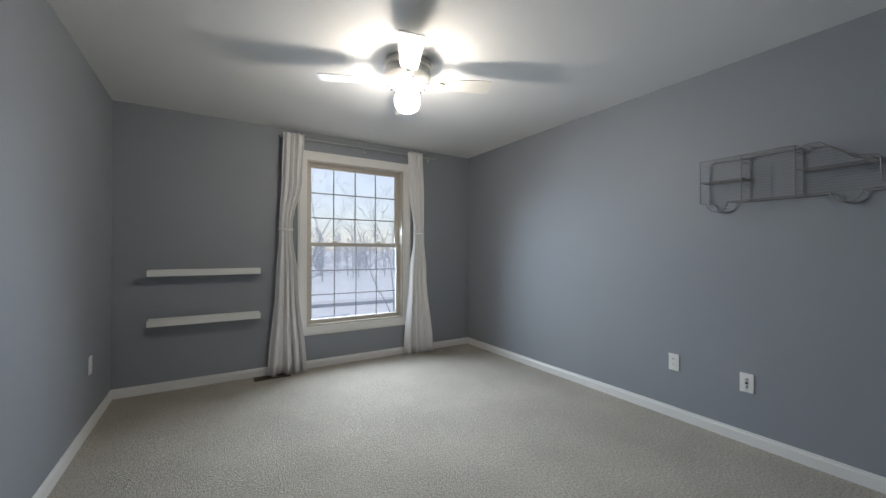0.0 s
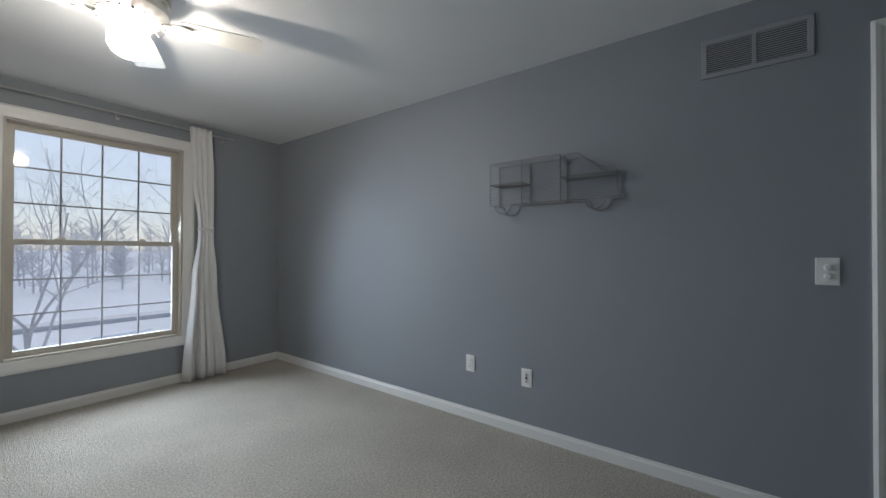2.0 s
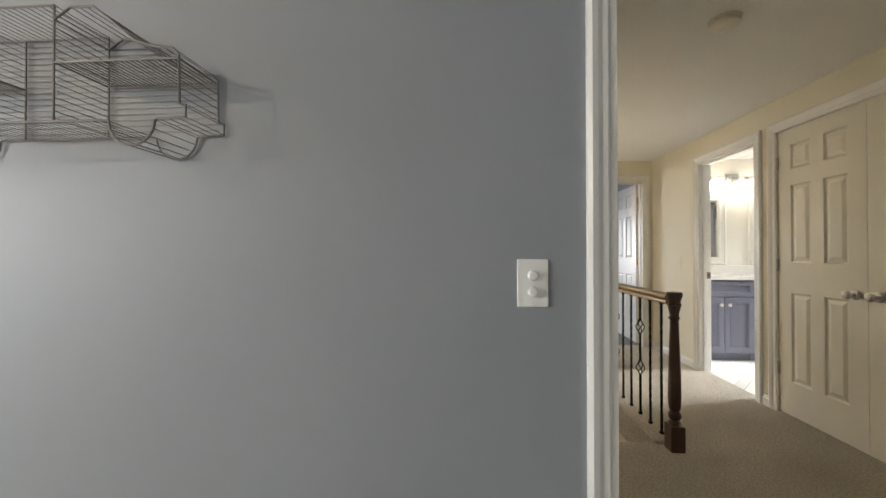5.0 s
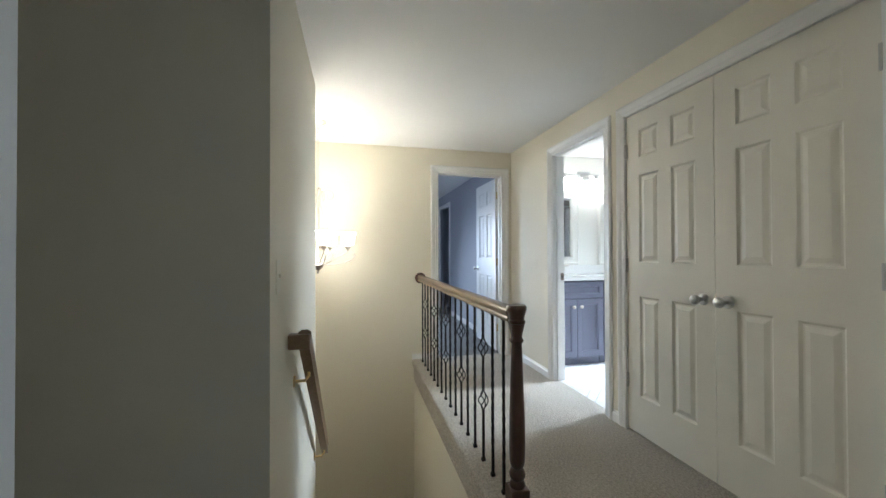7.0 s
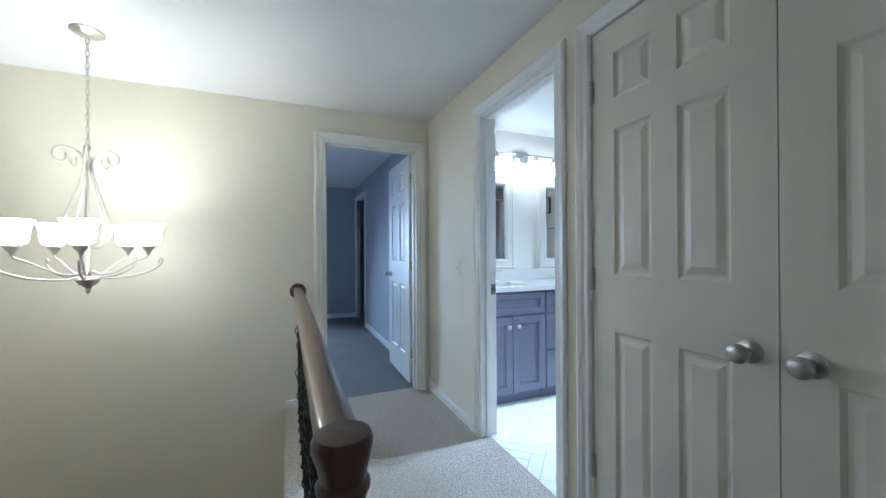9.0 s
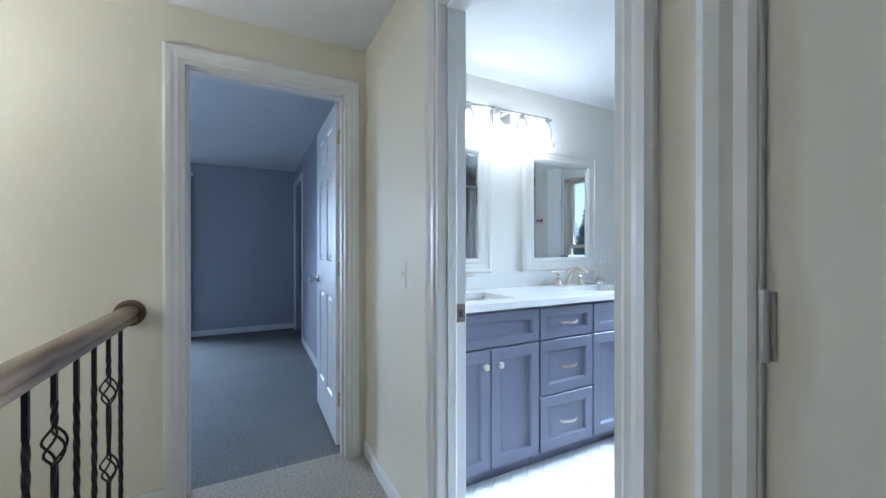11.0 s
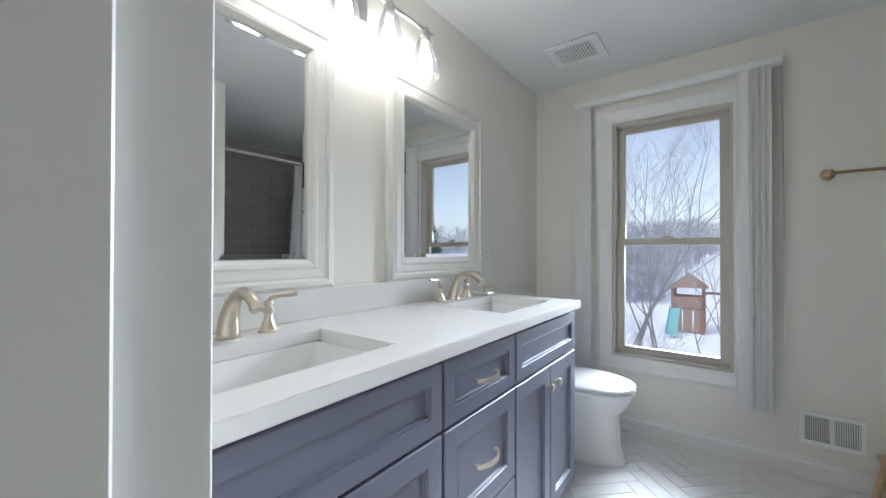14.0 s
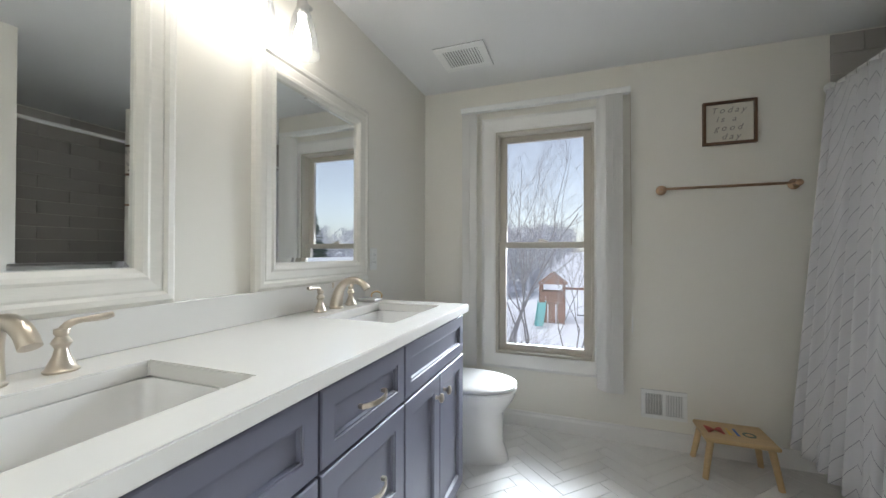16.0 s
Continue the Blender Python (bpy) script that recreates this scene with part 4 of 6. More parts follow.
def baluster(x, baskets):
    b = thing("baluster", (x, RY, 0.022), "dark iron baluster with two twisted baskets" if baskets else "dark twisted iron baluster", "baluster", "iron balusters")
    top = 0.850
    if baskets:
        stretches = ((0.022, ((0.20, 0), (0.303, 2))), (0.397, ((0.588, 4),)), (0.682, ((0.76, 2), (top, 0))))
    else:
        stretches = ((0.022, ((0.16, 0), (0.72, 9), (top, 0))),)
    for runs in stretches:
        part("bar", square_bar(x, RY, runs), IRON, b)
    for z in (0.022, 0.832):
        part("shoe", one_box(x - 0.011, x + 0.011, RY - 0.011, RY + 0.011, z, z + 0.018, 0.003), IRON, b)
    if baskets:
        for z0 in (0.30, 0.585):
            bm = bmesh.new()
            for k in range(4):
                pts = []
                for i in range(11):
                    s = i / 10
                    a = k * math.pi / 2 + s * 2.6
                    r = 0.004 + 0.023 * math.sin(math.pi * s)
                    pts.append((x + r * math.cos(a), RY + r * math.sin(a), z0 + 0.1 * s))
                tube(bm, pts, 0.0034, 5)
            part("basket", bm, IRON, b)
    return b


plain, fancy = None, None
STEP = (HALL_E - NEWX) / 17
for i in range(1, 17):
    x = NEWX + 0.004 + STEP * i
    if i % 3 == 0:
        fancy = copy_thing(fancy, Matrix.Translation((x, RY, 0.022))) if fancy else baluster(x, True)
    else:
        plain = copy_thing(plain, Matrix.Translation((x, RY, 0.022))) if plain else baluster(x, False)

stairs = thing("staircase", (4.42, -0.78, -2.0), "beige carpeted stairs going down from the landing", "stairs")
for i in range(9):
    part("step", one_box(4.42 + 0.25 * i, 4.42 + 0.25 * (i + 1) + 0.02, EDGE_Y, STAIR_Y, -0.185 * (i + 1) - 0.5, -0.185 * (i + 1), 0.012, 2), CARPET_BED, stairs)

hr = thing("stair_handrail", (4.6, STAIR_Y, 0.6), "stained wooden handrail on the stair wall", "handrail")
HY = STAIR_Y - 0.062
slope = math.tan(radians(43))
bm = bmesh.new()
start = Vector((4.44, HY, 0.80))
prof = [(-0.020, -0.030), (0.020, -0.030), (0.021, 0.005), (0.026, 0.012), (0.024, 0.026), (0.010, 0.032), (-0.010, 0.032), (-0.024, 0.026), (-0.026, 0.012), (-0.021, 0.005)]
rings = []
for dx in (0.0, 1.0):
    rings.append([bm.verts.new((start.x + dx, HY + u, start.z - dx * slope + v / math.cos(radians(43)))) for u, v in prof])
k = len(prof)
for j in range(k):
    bm.faces.new((rings[0][j], rings[0][(j + 1) % k], rings[1][(j + 1) % k], rings[1][j]))
bm.faces.new(rings[0])
bm.faces.new(rings[1])
smooth(part("rail", bm, WOOD_RAIL, hr), 50)
part("wall_return", one_box(4.422, 4.47, HY - 0.022, STAIR_Y, 0.767, 0.827, 0.006, 2), WOOD_RAIL, hr)
for dx in (0.14, 0.95):
    x, z = start.x + dx, start.z - dx * slope
    bm = bar([(x, STAIR_Y, z - 0.075), (x, STAIR_Y - 0.045, z - 0.075), (x, HY, z - 0.055), (x, HY, z - 0.035)], 0.007)
    lathe(bm, [(0.0, 0), (0.026, 0), (0.024, 0.006), (0, 0.008)], pose(x, STAIR_Y, z - 0.075, 90), 18)
    part("bracket", bm, BRASS, hr)

smoke = thing("smoke_detector", (3.94, -1.31, HALL_H), "round white smoke detector on the ceiling", "smoke detector")
smooth(part("base", turned([(0.0, 0.0), (0.068, 0.0), (0.069, -0.010), (0.0, -0.011)], pose(3.94, -1.31, HALL_H), 28), DOOR_PAINT, smoke))
smooth(part("cover", turned([(0.062, -0.011), (0.063, -0.026), (0.052, -0.036), (0.020, -0.039), (0.0, -0.039)], pose(3.94, -1.31, HALL_H), 28), DOOR_PAINT, smoke))
part("test_button", turned([(0.010, -0.039), (0.010, -0.042), (0.0, -0.0425)], pose(3.96, -1.31, HALL_H), 12), PLASTIC, smoke)

# chandelier
CX, CY = 6.19, -0.30
SILVER = mat("champagne_metal", (0.62, 0.58, 0.52), 0.35, 0.9, vary=0.05, scale=30)
ch = thing("chandelier", (CX, CY, HALL_H), "silvery scrolled chandelier with five lit glass shades", "chandelier")
smooth(part("ceiling_canopy", turned([(0.0, 0.0), (0.068, 0.0), (0.070, -0.006), (0.050, -0.020), (0.018, -0.028), (0.0, -0.030)], pose(CX, CY, HALL_H), 28), SILVER, ch))
ztop, zrod = HALL_H - 0.03, 1.71
bm = bmesh.new()
n = 17
for i in range(n):
    z = ztop - (ztop - zrod) * (i + 0.5) / n
    hh = (ztop - zrod) / n * 0.66
    pts = []
    for k in range(10):
        a = 2 * math.pi * k / 10
        u, v = 0.0075 * math.cos(a), hh * math.sin(a)
        pts.append((CX + (u if i % 2 else 0), CY + (0 if i % 2 else u), z + v))
    tube(bm, pts, 0.0018, 5, True)
part("chain", bm, SILVER, ch)
smooth(part("stem", turned([(0.0, 1.715), (0.010, 1.71), (0.013, 1.695), (0.007, 1.68), (0.007, 1.66), (0.016, 1.645), (0.016, 1.625), (0.006, 1.61), (0.006, 1.09), (0.012, 1.08), (0.012, 1.06), (0.045, 1.055), (0.050, 1.045), (0.036, 1.022), (0.016, 1.008), (0.010, 0.998), (0.012, 0.988), (0.006, 0.975), (0.0, 0.972)], pose(CX, CY, 0), 20), SILVER, ch))


def rot(k, r, z, off=0.0):
    a = 2 * math.pi * k / 5 + -2.87 + off
    return (CX + r * math.cos(a), CY + r * math.sin(a), z)


def bez(p, n=14):
    out = []
    for i in range(n + 1):
        s = i / n
        q = [Vector(v) for v in p]
        while len(q) > 1:
            q = [a.lerp(b, s) for a, b in zip(q, q[1:])]
        out.append(q[0])
    return out


R5 = 0.248
for k in range(5):
    bm = bmesh.new()
    tube(bm, bez([rot(k, 0.012, 1.062), rot(k, 0.09, 1.03), rot(k, 0.19, 1.05), rot(k, R5 + 0.035, 1.07), rot(k, R5 + 0.085, 1.10), rot(k, R5 + 0.085, 1.165), rot(k, R5 + 0.035, 1.16), rot(k, R5 + 0.045, 1.12)], 22), 0.0052, 8)
    tube(bm, bez([rot(k, 0.02, 1.085), rot(k, 0.08, 1.03), rot(k, 0.16, 1.10), rot(k, R5 - 0.05, 1.17), rot(k, R5, 1.13), rot(k, R5, 1.168)]), 0.0048, 8)
    tube(bm, bez([rot(k, 0.012, 1.63), rot(k, 0.025, 1.5), rot(k, 0.07, 1.38), rot(k, 0.13, 1.30), rot(k, 0.10, 1.20), rot(k, 0.03, 1.20)]), 0.005, 8)
    tube(bm, bez([rot(k, 0.010, 1.60), rot(k, 0.015, 1.72), rot(k, 0.17, 1.76), rot(k, 0.19, 1.57), rot(k, 0.05, 1.58), rot(k, 0.08, 1.66)]), 0.005, 8)
    smooth(part("arm", bm, SILVER, ch), 60)
    m = pose(*rot(k, R5, 0))
    smooth(part("cup", turned([(0.0, 1.165), (0.008, 1.165), (0.010, 1.18), (0.024, 1.195), (0.030, 1.208), (0.028, 1.214), (0.0, 1.2145)], m, 18), SILVER, ch))
    smooth(part("glass_shade", turned([(0.028, 1.215), (0.046, 1.222), (0.054, 1.245), (0.056, 1.28), (0.060, 1.305), (0.072, 1.326), (0.069, 1.326), (0.057, 1.306), (0.052, 1.28), (0.050, 1.247), (0.043, 1.227), (0.0, 1.222)], m, 24), FROST_ON, ch, "glowing frosted bell shade"), 60)
    smooth(part("bulb", turned([(0.0, 1.238), (0.010, 1.239), (0.013, 1.25), (0.019, 1.268), (0.020, 1.284), (0.014, 1.298), (0.0, 1.303)], m, 14), CHANDELIER_BULB, ch, "glowing bulb"), 60)


# ---- bathroom ----
VF = 6.19            # plane of the cabinet fronts
UNITS = ((-3.083, -2.475), (-3.478, -3.087), (-4.088, -3.482))


def front_panel(name, parent, y0, y1, z0, z1, rim=0.055, x=VF):
    """A framed front with a sunk field and a beaded inner edge; it stands 20 mm proud of the carcass."""
    g = 0.0022
    y0, y1, z0, z1 = y0 + g, y1 - g, z0 + g, z1 - g
    rim = min(rim, (z1 - z0) * 0.26)
    bm = bmesh.new()
    rings = []
    for inset, px in ((0, x + 0.020), (0, x + 0.003), (0.003, x), (rim, x), (rim + 0.002, x + 0.004), (rim + 0.007, x + 0.003), (rim + 0.010, x + 0.011)):
        rings.append([bm.verts.new((px, y, z)) for y, z in ((y0 + inset, z0 + inset), (y1 - inset, z0 + inset), (y1 - inset, z1 - inset), (y0 + inset, z1 - inset))])
    for a, b in zip(rings, rings[1:]):
        for k in range(4):
            bm.faces.new((a[k], a[(k + 1) % 4], b[(k + 1) % 4], b[k]))
    bm.faces.new(rings[0])
    bm.faces.new(rings[-1])
    return part(name, bm, VANITY, parent)


def knob(parent, y, z):
    smooth(part("knob", turned([(0.007, 0.0), (0.006, 0.012), (0.010, 0.015), (0.0165, 0.019), (0.0165, 0.026), (0.012, 0.029), (0.0, 0.030)], pose(VF, y, z, 0, -90, 0), 20), NICKEL, parent, "round satin nickel knob"))


def pull(parent, y, z):
    bm = bmesh.new()
    n = 12
    prev = None
    for i in range(n + 1):
        s = i / n * 2 - 1
        xx = VF - 0.012 - 0.020 * (1 - s * s)
        if abs(s) > 0.97:
            xx = VF - 0.010
        ring = [bm.verts.new((xx + dx, y + 0.058 * s, z + dz)) for dx, dz in ((-0.003, -0.006), (0.003, -0.006), (0.003, 0.006), (-0.003, 0.006))]
        if prev:
            for k in range(4):
                bm.faces.new((prev[k], prev[(k + 1) % 4], ring[(k + 1) % 4], ring[k]))
        else:
            bm.faces.new(ring)
        prev = ring
    bm.faces.new(prev)
    for s in (-1, 1):
        box(bm, VF - 0.013, VF, y + s * 0.055 - 0.005, y + s * 0.055 + 0.005, z - 0.005, z + 0.005, 0.001)
    part("pull_handle", bm, NICKEL, parent, "arched satin nickel pull")


for n, (y0, y1) in enumerate(UNITS):
    unit = thing("vanity_drawer_cabinet" if n == 1 else "vanity_sink_cabinet", (6.46, (y0 + y1) / 2, 0), "blue-grey painted vanity cabinet with three drawers" if n == 1 else "blue-grey painted vanity sink cabinet with two doors", "vanity cabinet", "vanity cabinets")
    part("carcass", one_box(VF + 0.021, BX1 - 0.004, y0, y1, 0.09, 0.72 if n != 1 else 0.862), VANITY, unit)
    if n != 1:
        bm = bmesh.new()
        box(bm, VF + 0.021, VF + 0.04, y0, y1, 0.721, 0.862)
        box(bm, VF + 0.041, BX1 - 0.004, y0, y0 + 0.016, 0.721, 0.862)
        box(bm, VF + 0.041, BX1 - 0.004, y1 - 0.016, y1, 0.721, 0.862)
        part("top_frame", bm, VANITY, unit)
    part("toe_kick", one_box(VF + 0.075, VF + 0.09, y0, y1, 0.0, 0.089), VANITY, unit)
    if n == 1:
        for z0, z1 in ((0.682, 0.852), (0.388, 0.678), (0.092, 0.384)):
            d = front_panel("drawer_front", unit, y0, y1, z0, z1)
            pull(d, (y0 + y1) / 2, (z0 + z1) / 2)
    else:
        front_panel("false_front", unit, y0, y1, 0.682, 0.852)
        mid = (y0 + y1) / 2
        for a, b, s in ((y0, mid, -1), (mid, y1, 1)):
            d = front_panel("cabinet_door", unit, a, b, 0.092, 0.678)
            knob(d, mid + s * 0.042, 0.60)

# worktop with two cut-outs
SINKS = (-2.785, -3.78)
top = thing("vanity_worktop", (6.45, -3.27, 0.865), "white quartz vanity worktop with two undermount sinks", "worktop")
bm = bmesh.new()
XS, YS = (6.168, 6.275, 6.575, BX1 - 0.001), sorted([-4.102, BY1 - 0.001] + [s + d for s in SINKS for d in (-0.215, 0.215)])
vv = {}
for z in (0.865, 0.900):
    for x in XS:
        for y in YS:
            vv[x, y, z] = bm.verts.new((x, y, z))


def cut(i, j):
    return not (0 <= i < 3 and 0 <= j < 5) or (i == 1 and j in (1, 3))


for i in range(3):
    for j in range(5):
        if cut(i, j):
            continue
        xa, xb, ya, yb = XS[i], XS[i + 1], YS[j], YS[j + 1]
        for z in (0.865, 0.900):
            bm.faces.new([vv[p, q, z] for p, q in ((xa, ya), (xb, ya), (xb, yb), (xa, yb))])
        for di, dj, p, q in ((-1, 0, (xa, ya), (xa, yb)), (1, 0, (xb, ya), (xb, yb)), (0, -1, (xa, ya), (xb, ya)), (0, 1, (xa, yb), (xb, yb))):
            if cut(i + di, j + dj):
                bm.faces.new((vv[(*p, 0.865)], vv[(*q, 0.865)], vv[(*q, 0.900)], vv[(*p, 0.900)]))
bmesh.ops.recalc_face_normals(bm, faces=bm.faces)
es = [e for e in bm.edges if len(e.link_faces) == 2 and e.calc_face_angle() > 1.0]
bmesh.ops.bevel(bm, geom=es, offset=0.003, segments=2, affect="EDGES")
part("slab", bm, QUARTZ, top)
part("backsplash", one_box(BX1 - 0.021, BX1 - 0.0005, -4.102, BY1 - 0.001, 0.9003, 1.0, 0.002), QUARTZ, top)
for s in SINKS:
    bm = bmesh.new()
    rings = []
    for inset, z in ((-0.006, 0.8649), (0.003, 0.8645), (0.012, 0.80), (0.03, 0.745), (0.07, 0.735)):
        r = []
        hx, hy, cr = 0.150 - inset, 0.215 - inset, 0.03
        for cx, cy, a0 in ((hx - cr, hy - cr, 0), (-hx + cr, hy - cr, 90), (-hx + cr, -hy + cr, 180), (hx - cr, -hy + cr, 270)):
            for k in range(5):
                a = radians(a0 + 22.5 * k)
                r.append(bm.verts.new((6.425 + cx + cr * math.cos(a), s + cy + cr * math.sin(a), z)))
        rings.append(r)
    for a, b in zip(rings, rings[1:]):
        for k in range(20):
            bm.faces.new((a[k], a[(k + 1) % 20], b[(k + 1) % 20], b[k]))
    bm.faces.new(rings[-1])
    basin = smooth(part("sink_basin", bm, PORCELAIN, top, "white porcelain undermount basin"), 50)
    part("drain", turned([(0.0, 0.0), (0.022, 0.0), (0.022, 0.003), (0.014, 0.0035), (0.0, 0.002)], pose(6.445, s, 0.7355), 18), NICKEL, basin)


def faucet(s):
    f = thing("faucet", (6.655, s, 0.90), "brushed nickel widespread faucet with two lever handles", "faucet", "vanity faucets")
    x = 6.655
    bm = bmesh.new()
    lathe(bm, [(0.0, 0.0), (0.030, 0.0), (0.031, 0.004), (0.027, 0.007), (0.026, 0.012), (0.021, 0.016), (0.0, 0.016)], pose(x, s, 0.90), 24)
    tube(bm, bez([(x, s, 0.912), (x - 0.004, s, 0.960), (x - 0.018, s, 1.026), (x - 0.070, s, 1.034), (x - 0.125, s, 1.026), (x - 0.148, s, 0.984)], 18), [0.028, 0.0265, 0.025, 0.0235, 0.022, 0.0205, 0.019, 0.0175, 0.016, 0.0155, 0.015, 0.0148, 0.0145, 0.0145, 0.0145, 0.0145, 0.0145, 0.015, 0.015], 14)
    tube(bm, [(x + 0.018, s, 0.985), (x + 0.018, s, 1.005)], 0.004, 8)
    smooth(part("spout", bm, NICKEL, f), 50)
    for d in (-1, 1):
        hy = s + d * 0.105
        bm = bmesh.new()
        lathe(bm, [(0.0, 0.0), (0.027, 0.0), (0.028, 0.004), (0.024, 0.007), (0.020, 0.016), (0.013, 0.032), (0.0105, 0.045), (0.013, 0.050), (0.0165, 0.056), (0.013, 0.063), (0.009, 0.069), (0.0125, 0.075), (0.012, 0.083), (0.0, 0.087)], pose(x, hy, 0.90), 22)
        tube(bm, bez([(x, hy, 0.975), (x - 0.001, hy + d * 0.010, 1.008), (x - 0.004, hy + d * 0.040, 0.990), (x - 0.008, hy + d * 0.082, 1.000)], 10), [0.009, 0.0085, 0.008, 0.0072, 0.0066, 0.0062, 0.0062, 0.0066, 0.0074, 0.0078, 0.006], 10)
        smooth(part("handle", bm, NICKEL, f), 50)


for s in SINKS:
    faucet(s)


def framed_mirror(y0, y1):
    z0, z1, w = 1.0, 1.862, 0.095
    m = thing("framed_mirror", (BX1, (y0 + y1) / 2, z0), "wall mirror in a distressed white wooden frame", "mirror", "vanity mirrors")
    bm = bmesh.new()
    c = [(BX1 - 0.001, y0 + w, z0 + w), (BX1 - 0.001, y1 - w, z0 + w), (BX1 - 0.001, y1 - w, z1 - w), (BX1 - 0.001, y0 + w, z1 - w)]
    sweep_frame(bm, c, (-1, 0, 0), ((0, 0.0), (w, 0.0), (w, 0.020), (w - 0.012, 0.032), (w - 0.026, 0.034), (w - 0.034, 0.027), (w - 0.040, 0.029), (0.030, 0.026), (0.022, 0.030), (0.012, 0.028), (0.004, 0.020), (0, 0.016)))
    part("frame", bm, FRAME_WHITE, m)
    bm = bmesh.new()
    a, b = BX1 - 0.008, BX1 - 0.011
    g = 0.018
    o = [bm.verts.new((a, y, z)) for y, z in ((y0 + w - 0.004, z0 + w - 0.004), (y1 - w + 0.004, z0 + w - 0.004), (y1 - w + 0.004, z1 - w + 0.004), (y0 + w - 0.004, z1 - w + 0.004))]
    i = [bm.verts.new((b, y, z)) for y, z in ((y0 + w + g, z0 + w + g), (y1 - w - g, z0 + w + g), (y1 - w - g, z1 - w - g), (y0 + w + g, z1 - w - g))]
    for k in range(4):
        bm.faces.new((o[k], o[(k + 1) % 4], i[(k + 1) % 4], i[k]))
    bm.faces.new(i)
    part("mirror_glass", bm, MIRROR, m, "clear bevelled mirror glass")


framed_mirror(-3.148, -2.456)
framed_mirror(-4.122, -3.412)

# vanity light
vl = thing("vanity_light", (BX1, -3.22, 2.03), "chrome bar light with four lit clear glass shades", "wall lamp")
LX, LZ = 6.625, 2.035
part("backplate", one_box(BX1 - 0.02, BX1 - 0.0005, -3.30, -3.14, LZ - 0.055, LZ + 0.055, 0.004, 2), STEEL, vl)
part("stub_arm", bar([(BX1 - 0.015, -3.22, LZ), (LX, -3.22, LZ)], 0.010, 10), STEEL, vl)
part("bar", bar([(LX, -2.875, LZ), (LX, -3.575, LZ)], 0.0085, 10), STEEL, vl)
for y in (-2.915, -3.12, -3.325, -3.53):
    socket = smooth(part("socket", turned([(0.0, LZ + 0.010), (0.015, LZ + 0.008), (0.020, LZ - 0.005), (0.021, LZ - 0.045), (0.017, LZ - 0.05), (0.0, LZ - 0.05)], pose(LX, y, 0), 18), STEEL, vl))
    smooth(part("bulb", turned([(0.0, LZ - 0.05), (0.013, LZ - 0.051), (0.014, LZ - 0.075), (0.024, LZ - 0.105), (0.029, LZ - 0.130), (0.026, LZ - 0.152), (0.014, LZ - 0.166), (0.0, LZ - 0.169)], pose(LX, y, 0), 16), BULB_ON, vl, "glowing white bulb"), 60)
    g = smooth(part("glass_shade", turned([(0.023, LZ - 0.030), (0.030, LZ - 0.045), (0.040, LZ - 0.075), (0.052, LZ - 0.130), (0.061, LZ - 0.190), (0.0585, LZ - 0.190), (0.0495, LZ - 0.130), (0.038, LZ - 0.077), (0.028, LZ - 0.047), (0.023, LZ - 0.034)], pose(LX, y, 0), 24), GLASS_SHADE, vl, "clear seeded glass bell"), 60)
    g.visible_shadow = False

# toilet
TY = -4.505
toilet = thing("toilet", (6.35, TY, 0), "white porcelain toilet with its lid closed", "toilet")


def ovals(bm, rows, n=28, cap=(True, True)):
    """Stacked egg-shaped rings: (z, back x, front x, half width)."""
    rings = []
    for z, xb, xf, hw in rows:
        r = []
        for k in range(n):
            a = 2 * math.pi * k / n
            c, s = math.cos(a), math.sin(a)
            xm = xb - (xb - xf) * 0.42
            ex = (xb - xm) if c > 0 else (xm - xf)
            r.append(bm.verts.new((xm + ex * (abs(c) ** 0.85) * (1 if c > 0 else -1), TY + hw * (abs(s) ** 0.9) * (1 if s > 0 else -1), z)))
        rings.append(r)
    for a, b in zip(rings, rings[1:]):
        for k in range(n):
            bm.faces.new((a[k], a[(k + 1) % n], b[(k + 1) % n], b[k]))
    if cap[0]:
        bm.faces.new(rings[0])
    if cap[1]:
        bm.faces.new(rings[-1])


bm = bmesh.new()
ovals(bm, [(0.0000, 6.66, 6.055, 0.125), (0.0191, 6.66, 6.058, 0.124), (0.0955, 6.66, 6.085, 0.115), (0.1910, 6.66, 6.085, 0.115), (0.2579, 6.66, 6.085, 0.135), (0.3151, 6.66, 6.040, 0.165), (0.3581, 6.66, 6.020, 0.182), (0.3744, 6.66, 6.018, 0.184), (0.3782, 6.65, 6.025, 0.178)])
smooth(part("bowl", bm, PORCELAIN, toilet), 50)
bm = bmesh.new()
ovals(bm, [(0.3791, 6.50, 6.015, 0.186), (0.3839, 6.50, 6.011, 0.189), (0.3954, 6.50, 6.013, 0.188), (0.3973, 6.50, 6.020, 0.182)])
smooth(part("seat", bm, PLASTIC, toilet), 40)
bm = bmesh.new()
ovals(bm, [(0.4001, 6.50, 6.017, 0.184), (0.4049, 6.50, 6.011, 0.189), (0.4164, 6.50, 6.015, 0.186), (0.4240, 6.49, 6.035, 0.17), (0.4278, 6.46, 6.095, 0.13)])
smooth(part("lid", bm, PLASTIC, toilet), 40)
part("tank", one_box(6.52, 6.722, TY - 0.21, TY + 0.21, 0.385, 0.715, 0.022, 3), PORCELAIN, toilet)
part("tank_lid", one_box(6.51, 6.724, TY - 0.22, TY + 0.22, 0.716, 0.750, 0.010, 2), PORCELAIN, toilet)
part("flush_lever", bar([(6.515, TY + 0.15, 0.65), (6.500, TY + 0.15, 0.65), (6.498, TY + 0.09, 0.645)], 0.006, 8), NICKEL, toilet)

